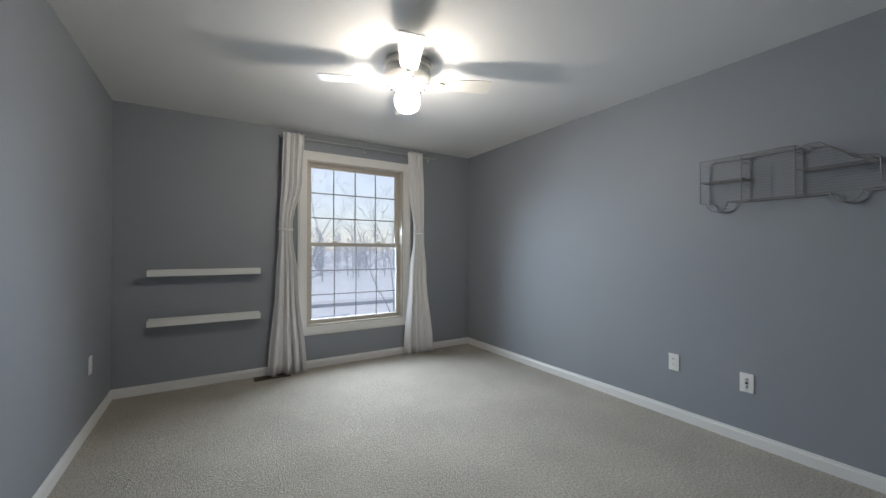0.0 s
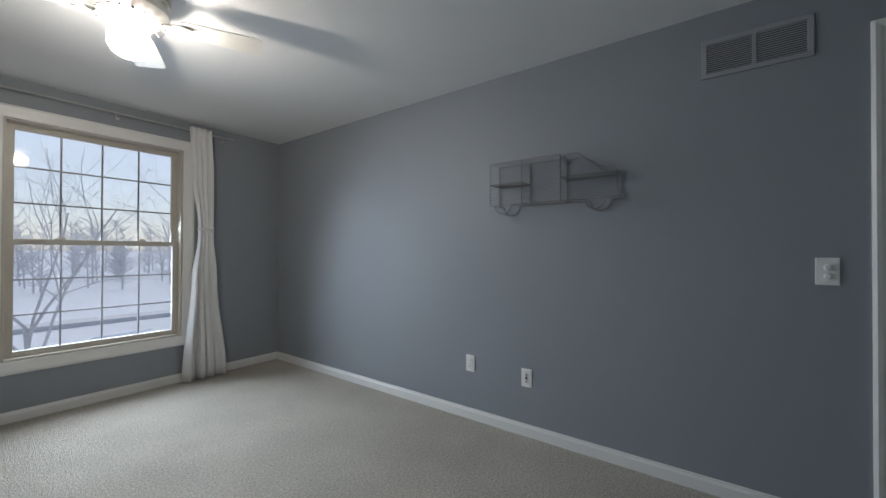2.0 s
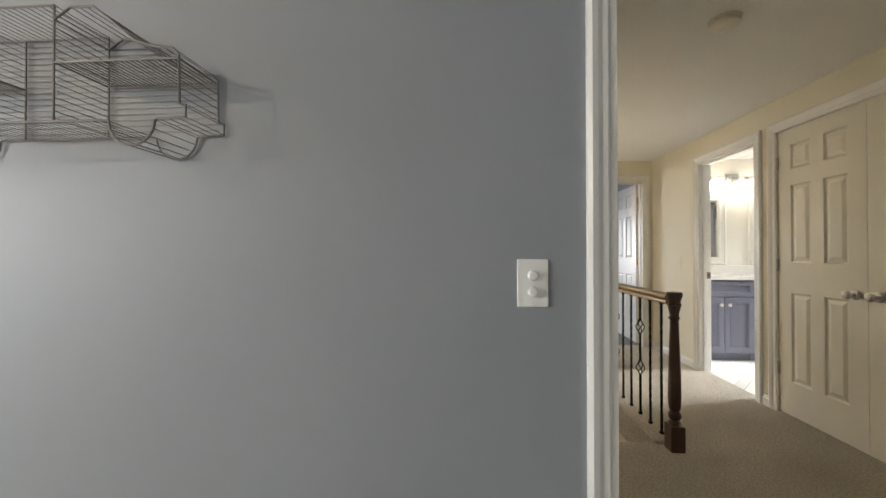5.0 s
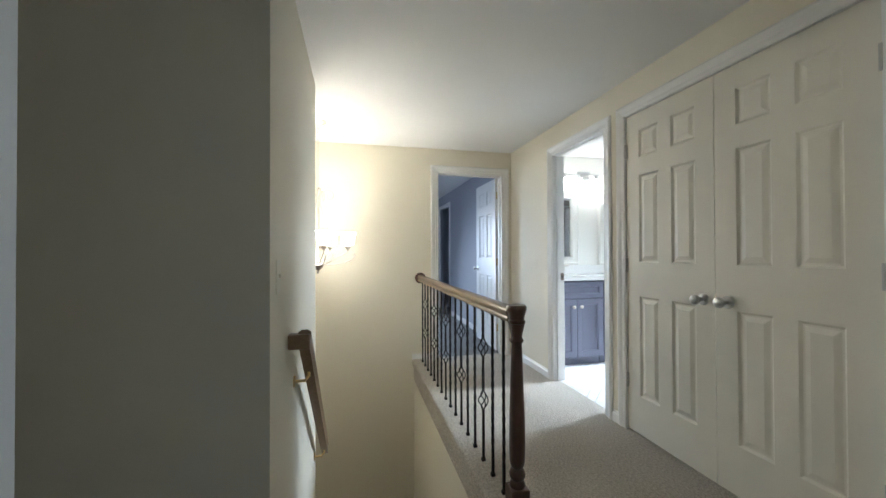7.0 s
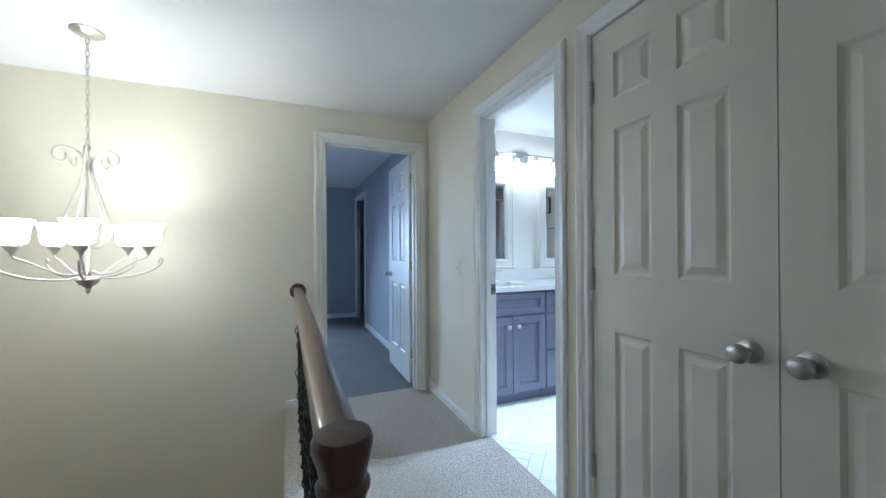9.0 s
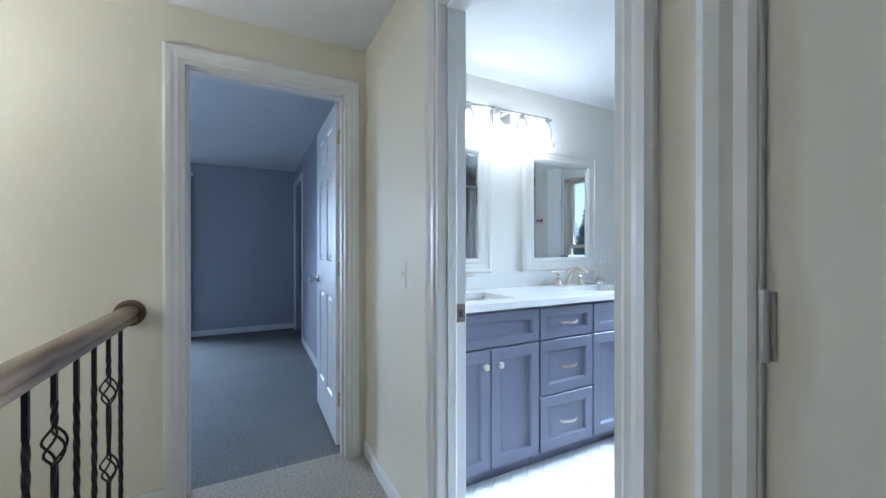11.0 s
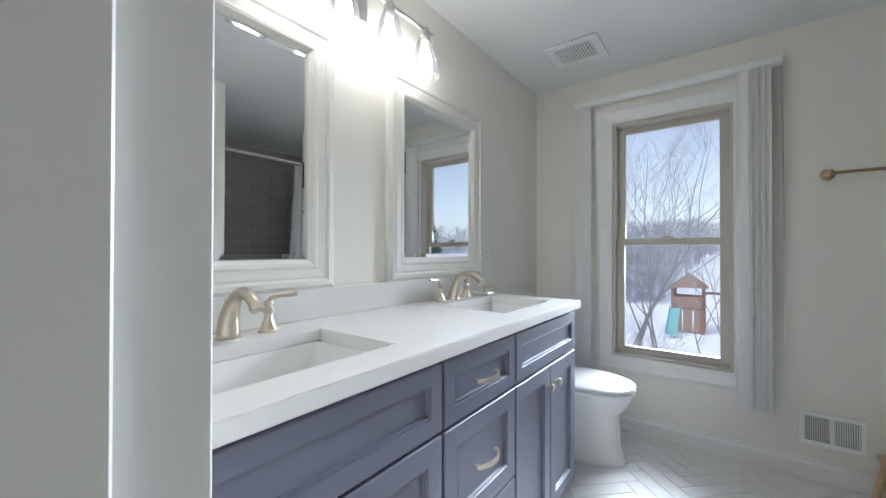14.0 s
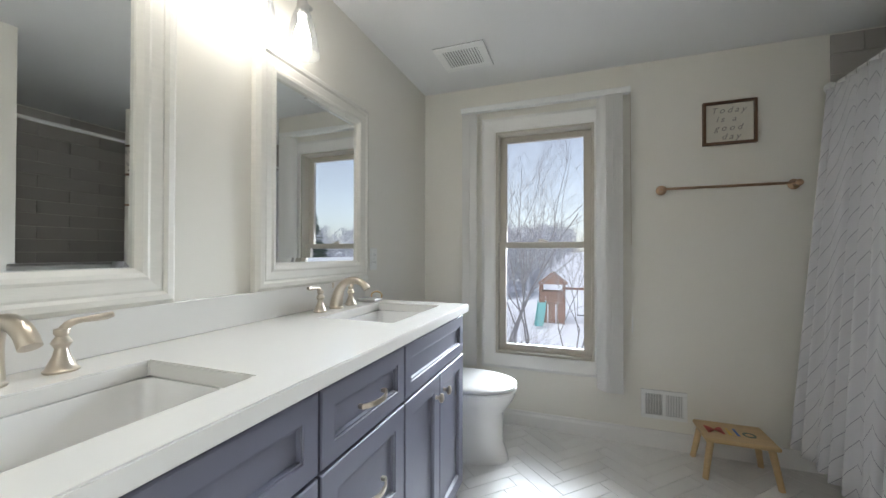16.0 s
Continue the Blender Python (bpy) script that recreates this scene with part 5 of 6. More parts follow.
# vertical blind
VANE = mat("white_blind_vane", (0.70, 0.69, 0.66), 0.5, vary=0.05, scale=20, warp=(1, 1, 0.1))
blind = thing("vertical_blind", (5.92, BY0, 2.09), "white vertical blind drawn open to both sides", "window blind")
part("head_rail", one_box(5.405, 6.44, BY0 - 0.0 + 0.045, BY0 + 0.09, 2.072, 2.108, 0.004), PLASTIC, blind)
for x in (5.50, 6.32):
    part("bracket", one_box(x - 0.015, x + 0.015, BY0, BY0 + 0.06, 2.107, 2.116, 0.001), PLASTIC, blind)
for k in range(8):
    x = 5.502 + 0.0125 * k
    bm = bmesh.new()
    vs = []
    for z in (0.315, 2.07):
        row = [bm.verts.new((x - 0.052 * q + 0.006 * math.sin(q * 3.14), BY0 + 0.034 + 0.070 * q + 0.004 * math.sin(q * 3.14) - 0.004 * (k % 2), z)) for q in (0, 0.2, 0.4, 0.6, 0.8, 1.0)]
        vs.append(row)
    for a, b, c, d in zip(vs[0], vs[0][1:], vs[1][1:], vs[1]):
        bm.faces.new((a, b, c, d))
    v = part("vane", bm, VANE, blind)
    v.modifiers.new("thickness", "SOLIDIFY").thickness = 0.0012
for k in range(2):
    x = 6.335 + 0.05 * k
    v = part("vane", one_box(x, x + 0.052, BY0 + 0.055 + 0.004 * k, BY0 + 0.0565 + 0.004 * k, 0.375, 2.07), VANE, blind)
part("pull_chain", bar([(5.405, BY0 + 0.05, 2.07), (5.402, BY0 + 0.05, 1.5), (5.400, BY0 + 0.05, 1.18)], 0.0018, 5), NICKEL, blind)
part("cord_tassel", turned([(0.004, 0.76), (0.005, 0.70), (0.003, 0.66)], pose(5.395, BY0 + 0.04, 0), 8), PLASTIC, blind)
part("pull_cord", bar([(5.398, BY0 + 0.045, 2.07), (5.395, BY0 + 0.04, 0.76)], 0.0012, 4), PLASTIC, blind)

# framed sign
WALNUT = mat("walnut_frame", (0.12, 0.065, 0.035), 0.5, vary=0.3, scale=12, warp=(1, 1, 6))
LINEN = mat("linen_board", (0.68, 0.64, 0.56), 0.85, vary=0.05, scale=60, bump=0.2, bump_scale=300)
INK = mat("grey_ink", (0.27, 0.24, 0.22), 0.8)
sign = thing("framed_sign", (4.907, BY0, 1.858), "linen sign with grey script in a walnut frame", "wall sign")
bm = bmesh.new()
sx0, sx1, sz0, sz1 = 4.796, 5.018, 1.752, 1.964
sweep_frame(bm, [(sx0, BY0, sz0), (sx1, BY0, sz0), (sx1, BY0, sz1), (sx0, BY0, sz1)], (0, 1, 0), ((0, 0.001), (0.014, 0.001), (0.014, 0.024), (0, 0.024)))
part("frame", bm, WALNUT, sign)
part("board", one_box(sx0 - 0.001, sx1 + 0.001, BY0 + 0.001, BY0 + 0.010, sz0 - 0.001, sz1 + 0.001), LINEN, sign)


def lettering(text, name, m, size, material, parent, depth=0.0006, shear=0.0, gap=1.0, bold=0.0):
    cu = bpy.data.curves.new(name, "FONT")
    cu.body, cu.size, cu.extrude, cu.align_x, cu.shear, cu.space_character, cu.offset = text, size, depth, "CENTER", shear, gap, bold
    tmp = bpy.data.objects.new(name, cu)
    scene.collection.objects.link(tmp)
    dg = bpy.context.evaluated_depsgraph_get()
    me = bpy.data.meshes.new_from_object(tmp.evaluated_get(dg))
    bpy.data.objects.remove(tmp)
    bm = bmesh.new()
    bm.from_mesh(me)
    bm.transform(m)
    return part(name, bm, material, parent)


for i, (word, dx) in enumerate((("Today", 0.0), ("is a", 0.01), ("good", 0.0), ("day", -0.012))):
    lettering(word, "word", pose(4.912 + dx, BY0 + 0.0108, 1.914 - 0.049 * i, 90, 0, 180), 0.046, INK, sign, shear=0.32, gap=1.5)

# towel bar
tb = thing("towel_bar", (4.93, BY0, 1.50), "brushed bronze towel bar on the wall", "towel bar")
BRONZE = mat("warm_bronze", (0.42, 0.28, 0.18), 0.32, 1.0, vary=0.08, scale=40)
for x in (4.622, 5.238):
    smooth(part("post", turned([(0.0, 0.0), (0.027, 0.0), (0.028, 0.006), (0.020, 0.011), (0.011, 0.015), (0.010, 0.045), (0.016, 0.050), (0.017, 0.062), (0.009, 0.070), (0.0, 0.071)], pose(x, BY0, 1.50, -90), 24), BRONZE, tb))
part("bar", bar([(4.63, BY0 + 0.054, 1.50), (5.23, BY0 + 0.054, 1.50)], 0.0075, 12), BRONZE, tb)

# step stool
st = thing("step_stool", (4.935, -4.79, 0), "small birch step stool with coloured letters on top", "stool")
part("seat", one_box(4.785, 5.095, -4.905, -4.665, 0.185, 0.207, 0.010, 3), WOOD_PALE, st)
for sx, sy in ((-1, -1), (-1, 1), (1, -1), (1, 1)):
    x, y = 4.94 + sx * 0.125, -4.785 + sy * 0.085
    smooth(part("leg", bar([(x + sx * 0.030, y + sy * 0.025, 0.0), (x, y, 0.186)], [0.0135, 0.0165], 12), WOOD_PALE, st, "round splayed birch leg"))
COL = [mat("letter_" + c, rgb, 0.4, vary=0.05) for c, rgb in (("red", (0.55, 0.07, 0.05)), ("yellow", (0.75, 0.50, 0.08)), ("blue", (0.06, 0.14, 0.45)), ("green", (0.10, 0.14, 0.10)))]
for ltr, dx, mt in zip("Milo", (0.085, 0.024, -0.010, -0.062), COL):
    lettering(ltr, "letter", pose(4.94 + dx, -4.745, 0.2075, 0, 0, 180), 0.118, mt, st, depth=0.001, bold=0.0005)

# small things on the worktop
dish = thing("soap_dish", (6.64, -4.03, 0.90), "small white dish with a wooden handle loop", "soap dish")
part("tray", one_box(6.59, 6.69, -4.055, -3.985, 0.9005, 0.916, 0.006, 2), PORCELAIN, dish)
part("handle_loop", bar([(6.63 + 0.030 * math.cos(a * 0.52), -4.070, 0.922 + 0.020 * math.sin(a * 0.52)) for a in range(12)], 0.004, 6, True), WOOD_PALE, dish)

# tub alcove: tub, rail, curtain, corner shelf
tub = thing("bathtub", (4.1, -4.2, 0), "white enamel alcove bathtub behind the curtain", "bathtub")
TX0, TX1, TY0, TY1, TZ = SH_X + 0.009, BX0 - 0.06, BY0 + 0.009, SH_Y - 0.002, 0.40
bm = bmesh.new()
rings = []
for inset, z in ((0.0, 0.0), (0.0, TZ - 0.012), (0.008, TZ), (0.055, TZ), (0.07, TZ - 0.012), (0.10, 0.12), (0.14, 0.09)):
    rings.append([bm.verts.new((x, y, z)) for x, y in ((TX0 + inset, TY0 + inset), (TX1 - inset, TY0 + inset), (TX1 - inset, TY1 - inset), (TX0 + inset, TY1 - inset))])
for a, b in zip(rings, rings[1:]):
    for k in range(4):
        bm.faces.new((a[k], a[(k + 1) % 4], b[(k + 1) % 4], b[k]))
bm.faces.new(rings[-1])
part("shell", bm, PORCELAIN, tub)
part("drain", turned([(0.0, 0.091), (0.03, 0.091), (0.028, 0.094), (0.0, 0.094)], pose((TX0 + TX1) / 2, TY0 + 0.3, 0), 16), STEEL, tub)
rodo = thing("shower_rod", (BX0 - 0.03, -4.33, 2.0), "white shower curtain rod across the stall", "curtain rod")
RX = BX0 - 0.03
part("rod", bar([(RX, BY0 + 0.008, 1.985), (RX, SH_Y - 0.004, 1.985)], 0.0125, 14), PLASTIC, rodo)
for y, rx in ((BY0 + 0.008, -90), (SH_Y, 90)):
    part("flange", turned([(0.0, 0.0), (0.030, 0.0), (0.030, 0.008), (0.016, 0.016), (0.0, 0.017)], pose(RX, y, 1.985, rx), 20), PLASTIC, rodo)


def herring_cloth():
    m = mat("patterned_shower_cloth", (0.63, 0.62, 0.63), 0.85, vary=0.03, scale=20, spec=0.1)
    nt = m.node_tree
    b = nt.nodes["Principled BSDF"]
    uv = nt.nodes.new("ShaderNodeUVMap")
    sep = nt.nodes.new("ShaderNodeSeparateXYZ")
    nt.links.new(uv.outputs[0], sep.inputs[0])

    def math_node(op, a, b2=None, v=None):
        n = nt.nodes.new("ShaderNodeMath")
        n.operation = op
        for k, s in enumerate((a, b2)):
            if s is not None:
                nt.links.new(s, n.inputs[k])
        if v is not None:
            n.inputs[1].default_value = v
        return n.outputs[0]

    u, v = sep.outputs[0], sep.outputs[1]
    cell = math_node("MULTIPLY", u, v=15.0)
    zig = math_node("PINGPONG", cell, v=1.0)
    row = math_node("FRACT", math_node("ADD", math_node("MULTIPLY", v, v=19.0), math_node("MULTIPLY", zig, v=1.5)))
    line = math_node("LESS_THAN", row, v=0.05)
    col = nt.nodes.new("ShaderNodeMixRGB")
    old = b.inputs["Base Color"].links[0].from_socket
    nt.links.new(line, col.inputs["Fac"])
    nt.links.new(old, col.inputs["Color1"])
    col.inputs["Color2"].default_value = (0.34, 0.34, 0.36, 1)
    nt.links.new(col.outputs[0], b.inputs["Base Color"])
    return m


def shower_sheet(name, parent, x, y0, y1b, y0b, y1t, z0, z1, folds, depth, material, seed, lean):
    rnd = random.Random(seed)
    ph = rnd.uniform(0, 6)
    bm = bmesh.new()
    uvl = bm.loops.layers.uv.new("UVMap")
    n, rws, grid, where = 110, 24, [], {}
    for j in range(rws + 1):
        s = j / rws
        z = z1 + (z0 - z1) * s
        a, b = y0 + (y0b - y0) * s, y1t + (y1b - y1t) * s
        line = []
        for i in range(n + 1):
            u = i / n
            f = math.sin(folds * 6.28 * u + ph + 0.3 * math.sin(3 * s)) + 0.3 * math.sin(folds * 2.3 * 6.28 * u + s)
            vtx = bm.verts.new((x + lean * s + depth * (0.6 + 0.5 * s) * f, a + (b - a) * u, z))
            where[vtx] = (u, s)
            line.append(vtx)
        grid.append(line)
    for a, b in zip(grid, grid[1:]):
        for i in range(n):
            fc = bm.faces.new((a[i], a[i + 1], b[i + 1], b[i]))
            for lp in fc.loops:
                lp[uvl].uv = where[lp.vert]
    ob = part(name, bm, material, parent)
    for p in ob.data.polygons:
        p.use_smooth = True
    ob.modifiers.new("thickness", "SOLIDIFY").thickness = 0.002
    return ob


sc = thing("shower_curtain", (RX, -4.7, 1.98), "white shower curtain with a grey herringbone line pattern", "shower curtain")
shower_sheet("curtain_cloth", sc, RX + 0.035, -4.86, -4.14, -4.83, -4.34, 0.15, 1.955, 7, 0.026, herring_cloth(), 3, 0.15)
LINER = mat("white_liner", (0.80, 0.80, 0.80), 0.5, vary=0.02)
shower_sheet("liner", sc, RX + 0.012, -4.90, -4.20, -4.90, -4.36, 0.11, 1.955, 4, 0.016, LINER, 8, 0.09)
for k in range(8):
    y = -4.85 + 0.07 * k
    part("ring", bar([(RX + 0.018 * math.cos(a * 0.52), y, 1.977 + 0.024 * math.sin(a * 0.52)) for a in range(12)], 0.002, 5, True), STEEL, sc)
cs = thing("corner_shelf", (SH_X, BY0, 1.35), "white corner soap shelf in the shower", "shower shelf")
bm = bmesh.new()
pts = [(SH_X + 0.01, BY0 + 0.01)] + [(SH_X + 0.01 + 0.2 * math.cos(radians(a)), BY0 + 0.01 + 0.2 * math.sin(radians(a))) for a in range(0, 91, 10)]
lo = [bm.verts.new((x, y, 1.35)) for x, y in pts]
hi = [bm.verts.new((x, y, 1.372)) for x, y in pts]
bm.faces.new(lo)
bm.faces.new(hi)
for k in range(len(pts)):
    bm.faces.new((lo[k], lo[(k + 1) % len(pts)], hi[(k + 1) % len(pts)], hi[k]))
part("shelf_plate", bm, PORCELAIN, cs)

skirting("baseboard_bath_south", "y", BY0, 1, BX0 + 0.01, BX1, 0.10, 0.011, 0.0, MARBLE, "white marble tile baseboard")
skirting("baseboard_bath_east", "x", BX1, -1, BY0 + 0.011, -4.09, 0.10, 0.011, 0.0, MARBLE, "white marble tile baseboard")
skirting("baseboard_bath_west", "x", LX0, 1, SH_Y, BY1 - 0.03, 0.10, 0.011, 0.0, MARBLE, "white marble tile baseboard")

# second bedroom: dark vertical blind beside the window
DARK_VANE = mat("dark_grey_vane", (0.10, 0.11, 0.12), 0.7, vary=0.1, scale=10)
bb = thing("vertical_blind", (B2_E, -0.5, 2.1), "dark grey vertical blind drawn to one side", "window blind")
part("head_rail", one_box(B2_E - 0.09, B2_E - 0.04, -1.10, 0.55, 2.10, 2.14, 0.003), PLASTIC, bb)
for k in range(9):
    part("vane", one_box(B2_E - 0.11, B2_E - 0.025, -1.07 + 0.022 * k, -1.066 + 0.022 * k, 0.03, 2.10, 0.0), DARK_VANE if k > 1 else PLASTIC, bb)


# ---- outdoors ----
GZ = -3.0
me = bpy.data.meshes.new("ground")
rnd = random.Random(5)


def ground_z(x, y):
    r = math.hypot(x - 4, y)
    up = max(0.0, min(1.0, (r - 24) / 60))
    z = GZ + (3.9 * up * up * (3 - 2 * up) if y < 0 else 1.6 * up)
    return z + 0.12 * noise.noise((x * 0.12, y * 0.12, 0)) * min(1, r / 20) + 4.0 * max(0.0, (r - 400) / 2000)


rs = [0.5, 8, 12, 16, 20, 24, 28, 33, 38, 44, 52, 60, 75, 95, 130, 200, 400, 900, 2500]
N = 96
vs = [(4, 0, GZ)] + [(4 + r * math.cos(2 * math.pi * k / N), r * math.sin(2 * math.pi * k / N), ground_z(4 + r * math.cos(2 * math.pi * k / N), r * math.sin(2 * math.pi * k / N))) for r in rs for k in range(N)]
fs = [(0, 1 + k, 1 + (k + 1) % N) for k in range(N)]
for i in range(len(rs) - 1):
    fs += [(1 + i * N + k, 1 + (i + 1) * N + k, 1 + (i + 1) * N + (k + 1) % N, 1 + i * N + (k + 1) % N) for k in range(N)]
me.from_pydata(vs, [], fs)
me.materials.append(SNOW)
tagged(new("ground", me), "snow-covered ground reaching the horizon", "ground", kind="structure")

SLUSH = mat("slushy_asphalt", (0.68, 0.69, 0.72), 0.6, vary=0.3, scale=0.8, warp=(0.12, 1, 1))
bm = bmesh.new()
for x0, x1 in ((-70, 70),):
    box(bm, x0, x1, 17.6, 22.6, GZ - 0.1, GZ + 0.17)
    box(bm, x0, x1, 27.5, 29.0, GZ - 0.1, GZ + 0.35)
structure("road", bm, SLUSH, "slushy grey road between snowbanks", "road")


def grow(bm, p, d, length, r, level, rnd, lift, segs):
    pts, rad = [Vector(p)], [r]
    v = Vector(d).normalized()
    n = 5 if level > 1 else 3
    for i in range(n):
        v = (v + Vector((rnd.uniform(-1, 1), rnd.uniform(-1, 1), rnd.uniform(-0.6, 0.9) * lift)) * 0.16).normalized()
        pts.append(pts[-1] + v * length / n)
        rad.append(r * (1 - 0.55 * (i + 1) / n))
    tube(bm, pts, rad, segs if level > 1 else 3)
    if level <= 0:
        return
    kids = rnd.randint(4, 6) if level > 1 else rnd.randint(3, 5)
    for k in range(kids):
        s = rnd.uniform(0.3, 1.0)
        i = min(n - 1, int(s * n))
        q = pts[i].lerp(pts[i + 1], s * n - i if s < 1 else 1)
        a = rnd.uniform(0, 6.28)
        side = v.orthogonal().normalized()
        side = Matrix.Rotation(a, 3, v) @ side
        grow(bm, q, v * rnd.uniform(0.6, 1.0) + side * rnd.uniform(0.5, 0.95) + Vector((0, 0, 0.18 * lift)), length * rnd.uniform(0.5, 0.72), rad[i] * 0.58, level - 1, rnd, lift, segs)


def bare_tree(name, base, h, seed, stems, label, r=0.11, level=4, lift=1.0, bark=BARK):
    t = thing(name, base, label, "tree")
    rnd = random.Random(seed)
    bm = bmesh.new()
    crown = bmesh.new()
    for s in range(stems):
        a = rnd.uniform(0, 6.28)
        lean = 0.35 if stems > 1 else 0.08
        d = Vector((math.cos(a) * lean, math.sin(a) * lean, 1)).normalized()
        p0 = Vector(base) - Vector((0, 0, 0.2))
        p1 = p0 + d * h * 0.28
        tube(bm, [p0, p0.lerp(p1, 0.5), p1], [r * 1.25, r, r * 0.85], 8)
        for k in range(5 if stems == 1 else 2):
            b = rnd.uniform(0, 6.28)
            dd = (d + Vector((math.cos(b), math.sin(b), 0.1)) * rnd.uniform(0.3, 0.75)).normalized()
            grow(crown, p1 - d * h * 0.05 * k * 0.5, dd, h * rnd.uniform(0.34, 0.45), r * 0.62, level - 1, rnd, lift, 5)
    part("trunk", bm, bark, t)
    part("crown", crown, bark, t, "bare branching twigs")
    return t


bare_tree("bare_tree", (2.2, 12.4, GZ), 9.5, 11, 1, "bare spreading tree in the snowy front yard", 0.055, 4, 0.4)
bare_tree("bare_tree", (6.3, 13.6, GZ), 9.0, 21, 1, "bare tree in the snowy front yard", 0.045, 4, 0.7)
bare_tree("bare_tree", (7.35, -12.6, GZ), 8.2, 31, 5, "bare many-stemmed tree in the snowy back yard", 0.042, 5, 1.0, BARK_DARK)
bare_tree("bare_shrub", (7.6, -11.2, GZ), 3.6, 43, 9, "bare tangled shrub in the snowy back yard", 0.02, 4, 0.7, BARK_DARK)
bare_tree("bare_tree", (5.9, -15.5, GZ), 6.5, 37, 3, "bare young tree in the snowy back yard", 0.026, 4, 1.0, BARK_DARK)

# far woods
rnd = random.Random(77)
V, F = [], []


def twig(p, q, r0, r1):
    d = (q - p).normalized()
    s = d.orthogonal().normalized()
    u = d.cross(s)
    i = len(V)
    for c, r in ((p, r0), (q, r1)):
        for k in range(3):
            a = 2.094 * k
            V.append(tuple(c + (s * math.cos(a) + u * math.sin(a)) * r))
    for k in range(3):
        F.append((i + k, i + (k + 1) % 3, i + 3 + (k + 1) % 3, i + 3 + k))


for n in range(940):
    if n < 430:
        y = -33 - 55 * rnd.random() ** 1.6
        x = 9.6 + (y + 33) * 0.055 + rnd.uniform(0, 34) * rnd.uniform(0.1, 1.0)
    elif n < 490:
        x, y = rnd.uniform(-45, 9), -rnd.uniform(86, 110)
    elif n < 700:
        x, y = rnd.uniform(-45, 55), rnd.uniform(44, 70)
    elif n < 820:
        x, y = rnd.uniform(45, 75), rnd.uniform(-20, 45)
    else:
        x, y = rnd.uniform(-48, -8), rnd.uniform(-62, -36)
    z = ground_z(x, y) - 0.3
    h = rnd.uniform(4.0, 6.3) if y < 0 else rnd.uniform(4.0, 7.5)
    b = Vector((x, y, z))
    tp = b + Vector((rnd.uniform(-0.4, 0.4), rnd.uniform(-0.4, 0.4), h))
    twig(b, tp, 0.10, 0.02)
    for k in range(44):
        s = rnd.uniform(0.12, 0.95)
        p = b.lerp(tp, s)
        a = rnd.uniform(0, 6.28)
        l = h * rnd.uniform(0.16, 0.34) * (1.15 - s * 0.6)
        q = p + Vector((math.cos(a) * l * 0.8, math.sin(a) * l * 0.8, l * rnd.uniform(0.2, 0.9)))
        twig(p, q, 0.035, 0.012)
        a += rnd.uniform(-1, 1)
        q2 = p.lerp(q, 0.6)
        twig(q2, q2 + Vector((math.cos(a), math.sin(a), 0.5)) * l * 0.45, 0.022, 0.01)
# Distance haze is put into the twig greys; the street side also carries snow.
HAZY = mat("haze_tinted_twigs", (0.42, 0.43, 0.47), 0.95, vary=0.2, scale=0.3)
SNOWY = mat("snow_laden_twigs", (0.68, 0.69, 0.71), 0.95, vary=0.15, scale=0.3)
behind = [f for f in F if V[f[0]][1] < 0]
for stand, twigs, text in ((behind, HAZY, "leafless woods beyond the snowy back yard, coloured haze-grey"), ([f for f in F if V[f[0]][1] >= 0], SNOWY, "snow-laden leafless woods beyond the street")):
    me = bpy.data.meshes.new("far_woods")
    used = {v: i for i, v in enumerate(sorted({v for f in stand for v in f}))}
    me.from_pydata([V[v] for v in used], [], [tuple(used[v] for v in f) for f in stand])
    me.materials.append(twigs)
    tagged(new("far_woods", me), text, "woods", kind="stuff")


def conifer(base, h, seed):
    t = thing("conifer", base, "dark green snow-dusted spruce tree", "tree")
    rnd = random.Random(seed)
    part("trunk", bar([Vector(base) - Vector((0, 0, 0.2)), Vector(base) + Vector((0, 0, h))], [0.16, 0.02], 7), BARK, t)
    V, F = [], []
    for i in range(900):
        s = rnd.uniform(0.08, 1.0)
        z = base[2] + h * s
        R = (1 - s) * h * 0.27 + 0.08
        a = rnd.uniform(0, 6.28)
        r0, r1 = R * rnd.uniform(0.05, 0.5), R * rnd.uniform(0.75, 1.1)
        w = 0.10 + 0.12 * (1 - s)
        da = w / max(r1, 0.2)
        dz = -0.12 * r1
        k = len(V)
        V += [(base[0] + r0 * math.cos(a), base[1] + r0 * math.sin(a), z), (base[0] + r1 * math.cos(a - da), base[1] + r1 * math.sin(a - da), z + dz - 0.05), (base[0] + r1 * 1.15 * math.cos(a), base[1] + r1 * 1.15 * math.sin(a), z + dz), (base[0] + r1 * math.cos(a + da), base[1] + r1 * math.sin(a + da), z + dz - 0.07)]
        F.append((k, k + 1, k + 2, k + 3))
    me = bpy.data.meshes.new("crown")
    me.from_pydata(V, [], F)
    me.materials.append(NEEDLE)
    c = new("crown", me)
    c.parent = t
    c.matrix_parent_inverse = t.matrix_basis.inverted()
    tagged(c, "drooping needle boughs")


NEEDLE = mat("spruce_needles", (0.055, 0.085, 0.07), 0.9, vary=0.4, scale=2)
conifer((23.5, 3.2, GZ), 7.5, 1)
conifer((-9.5, -23.0, GZ), 8.5, 2)
conifer((-13.5, -27.0, GZ), 7.5, 3)

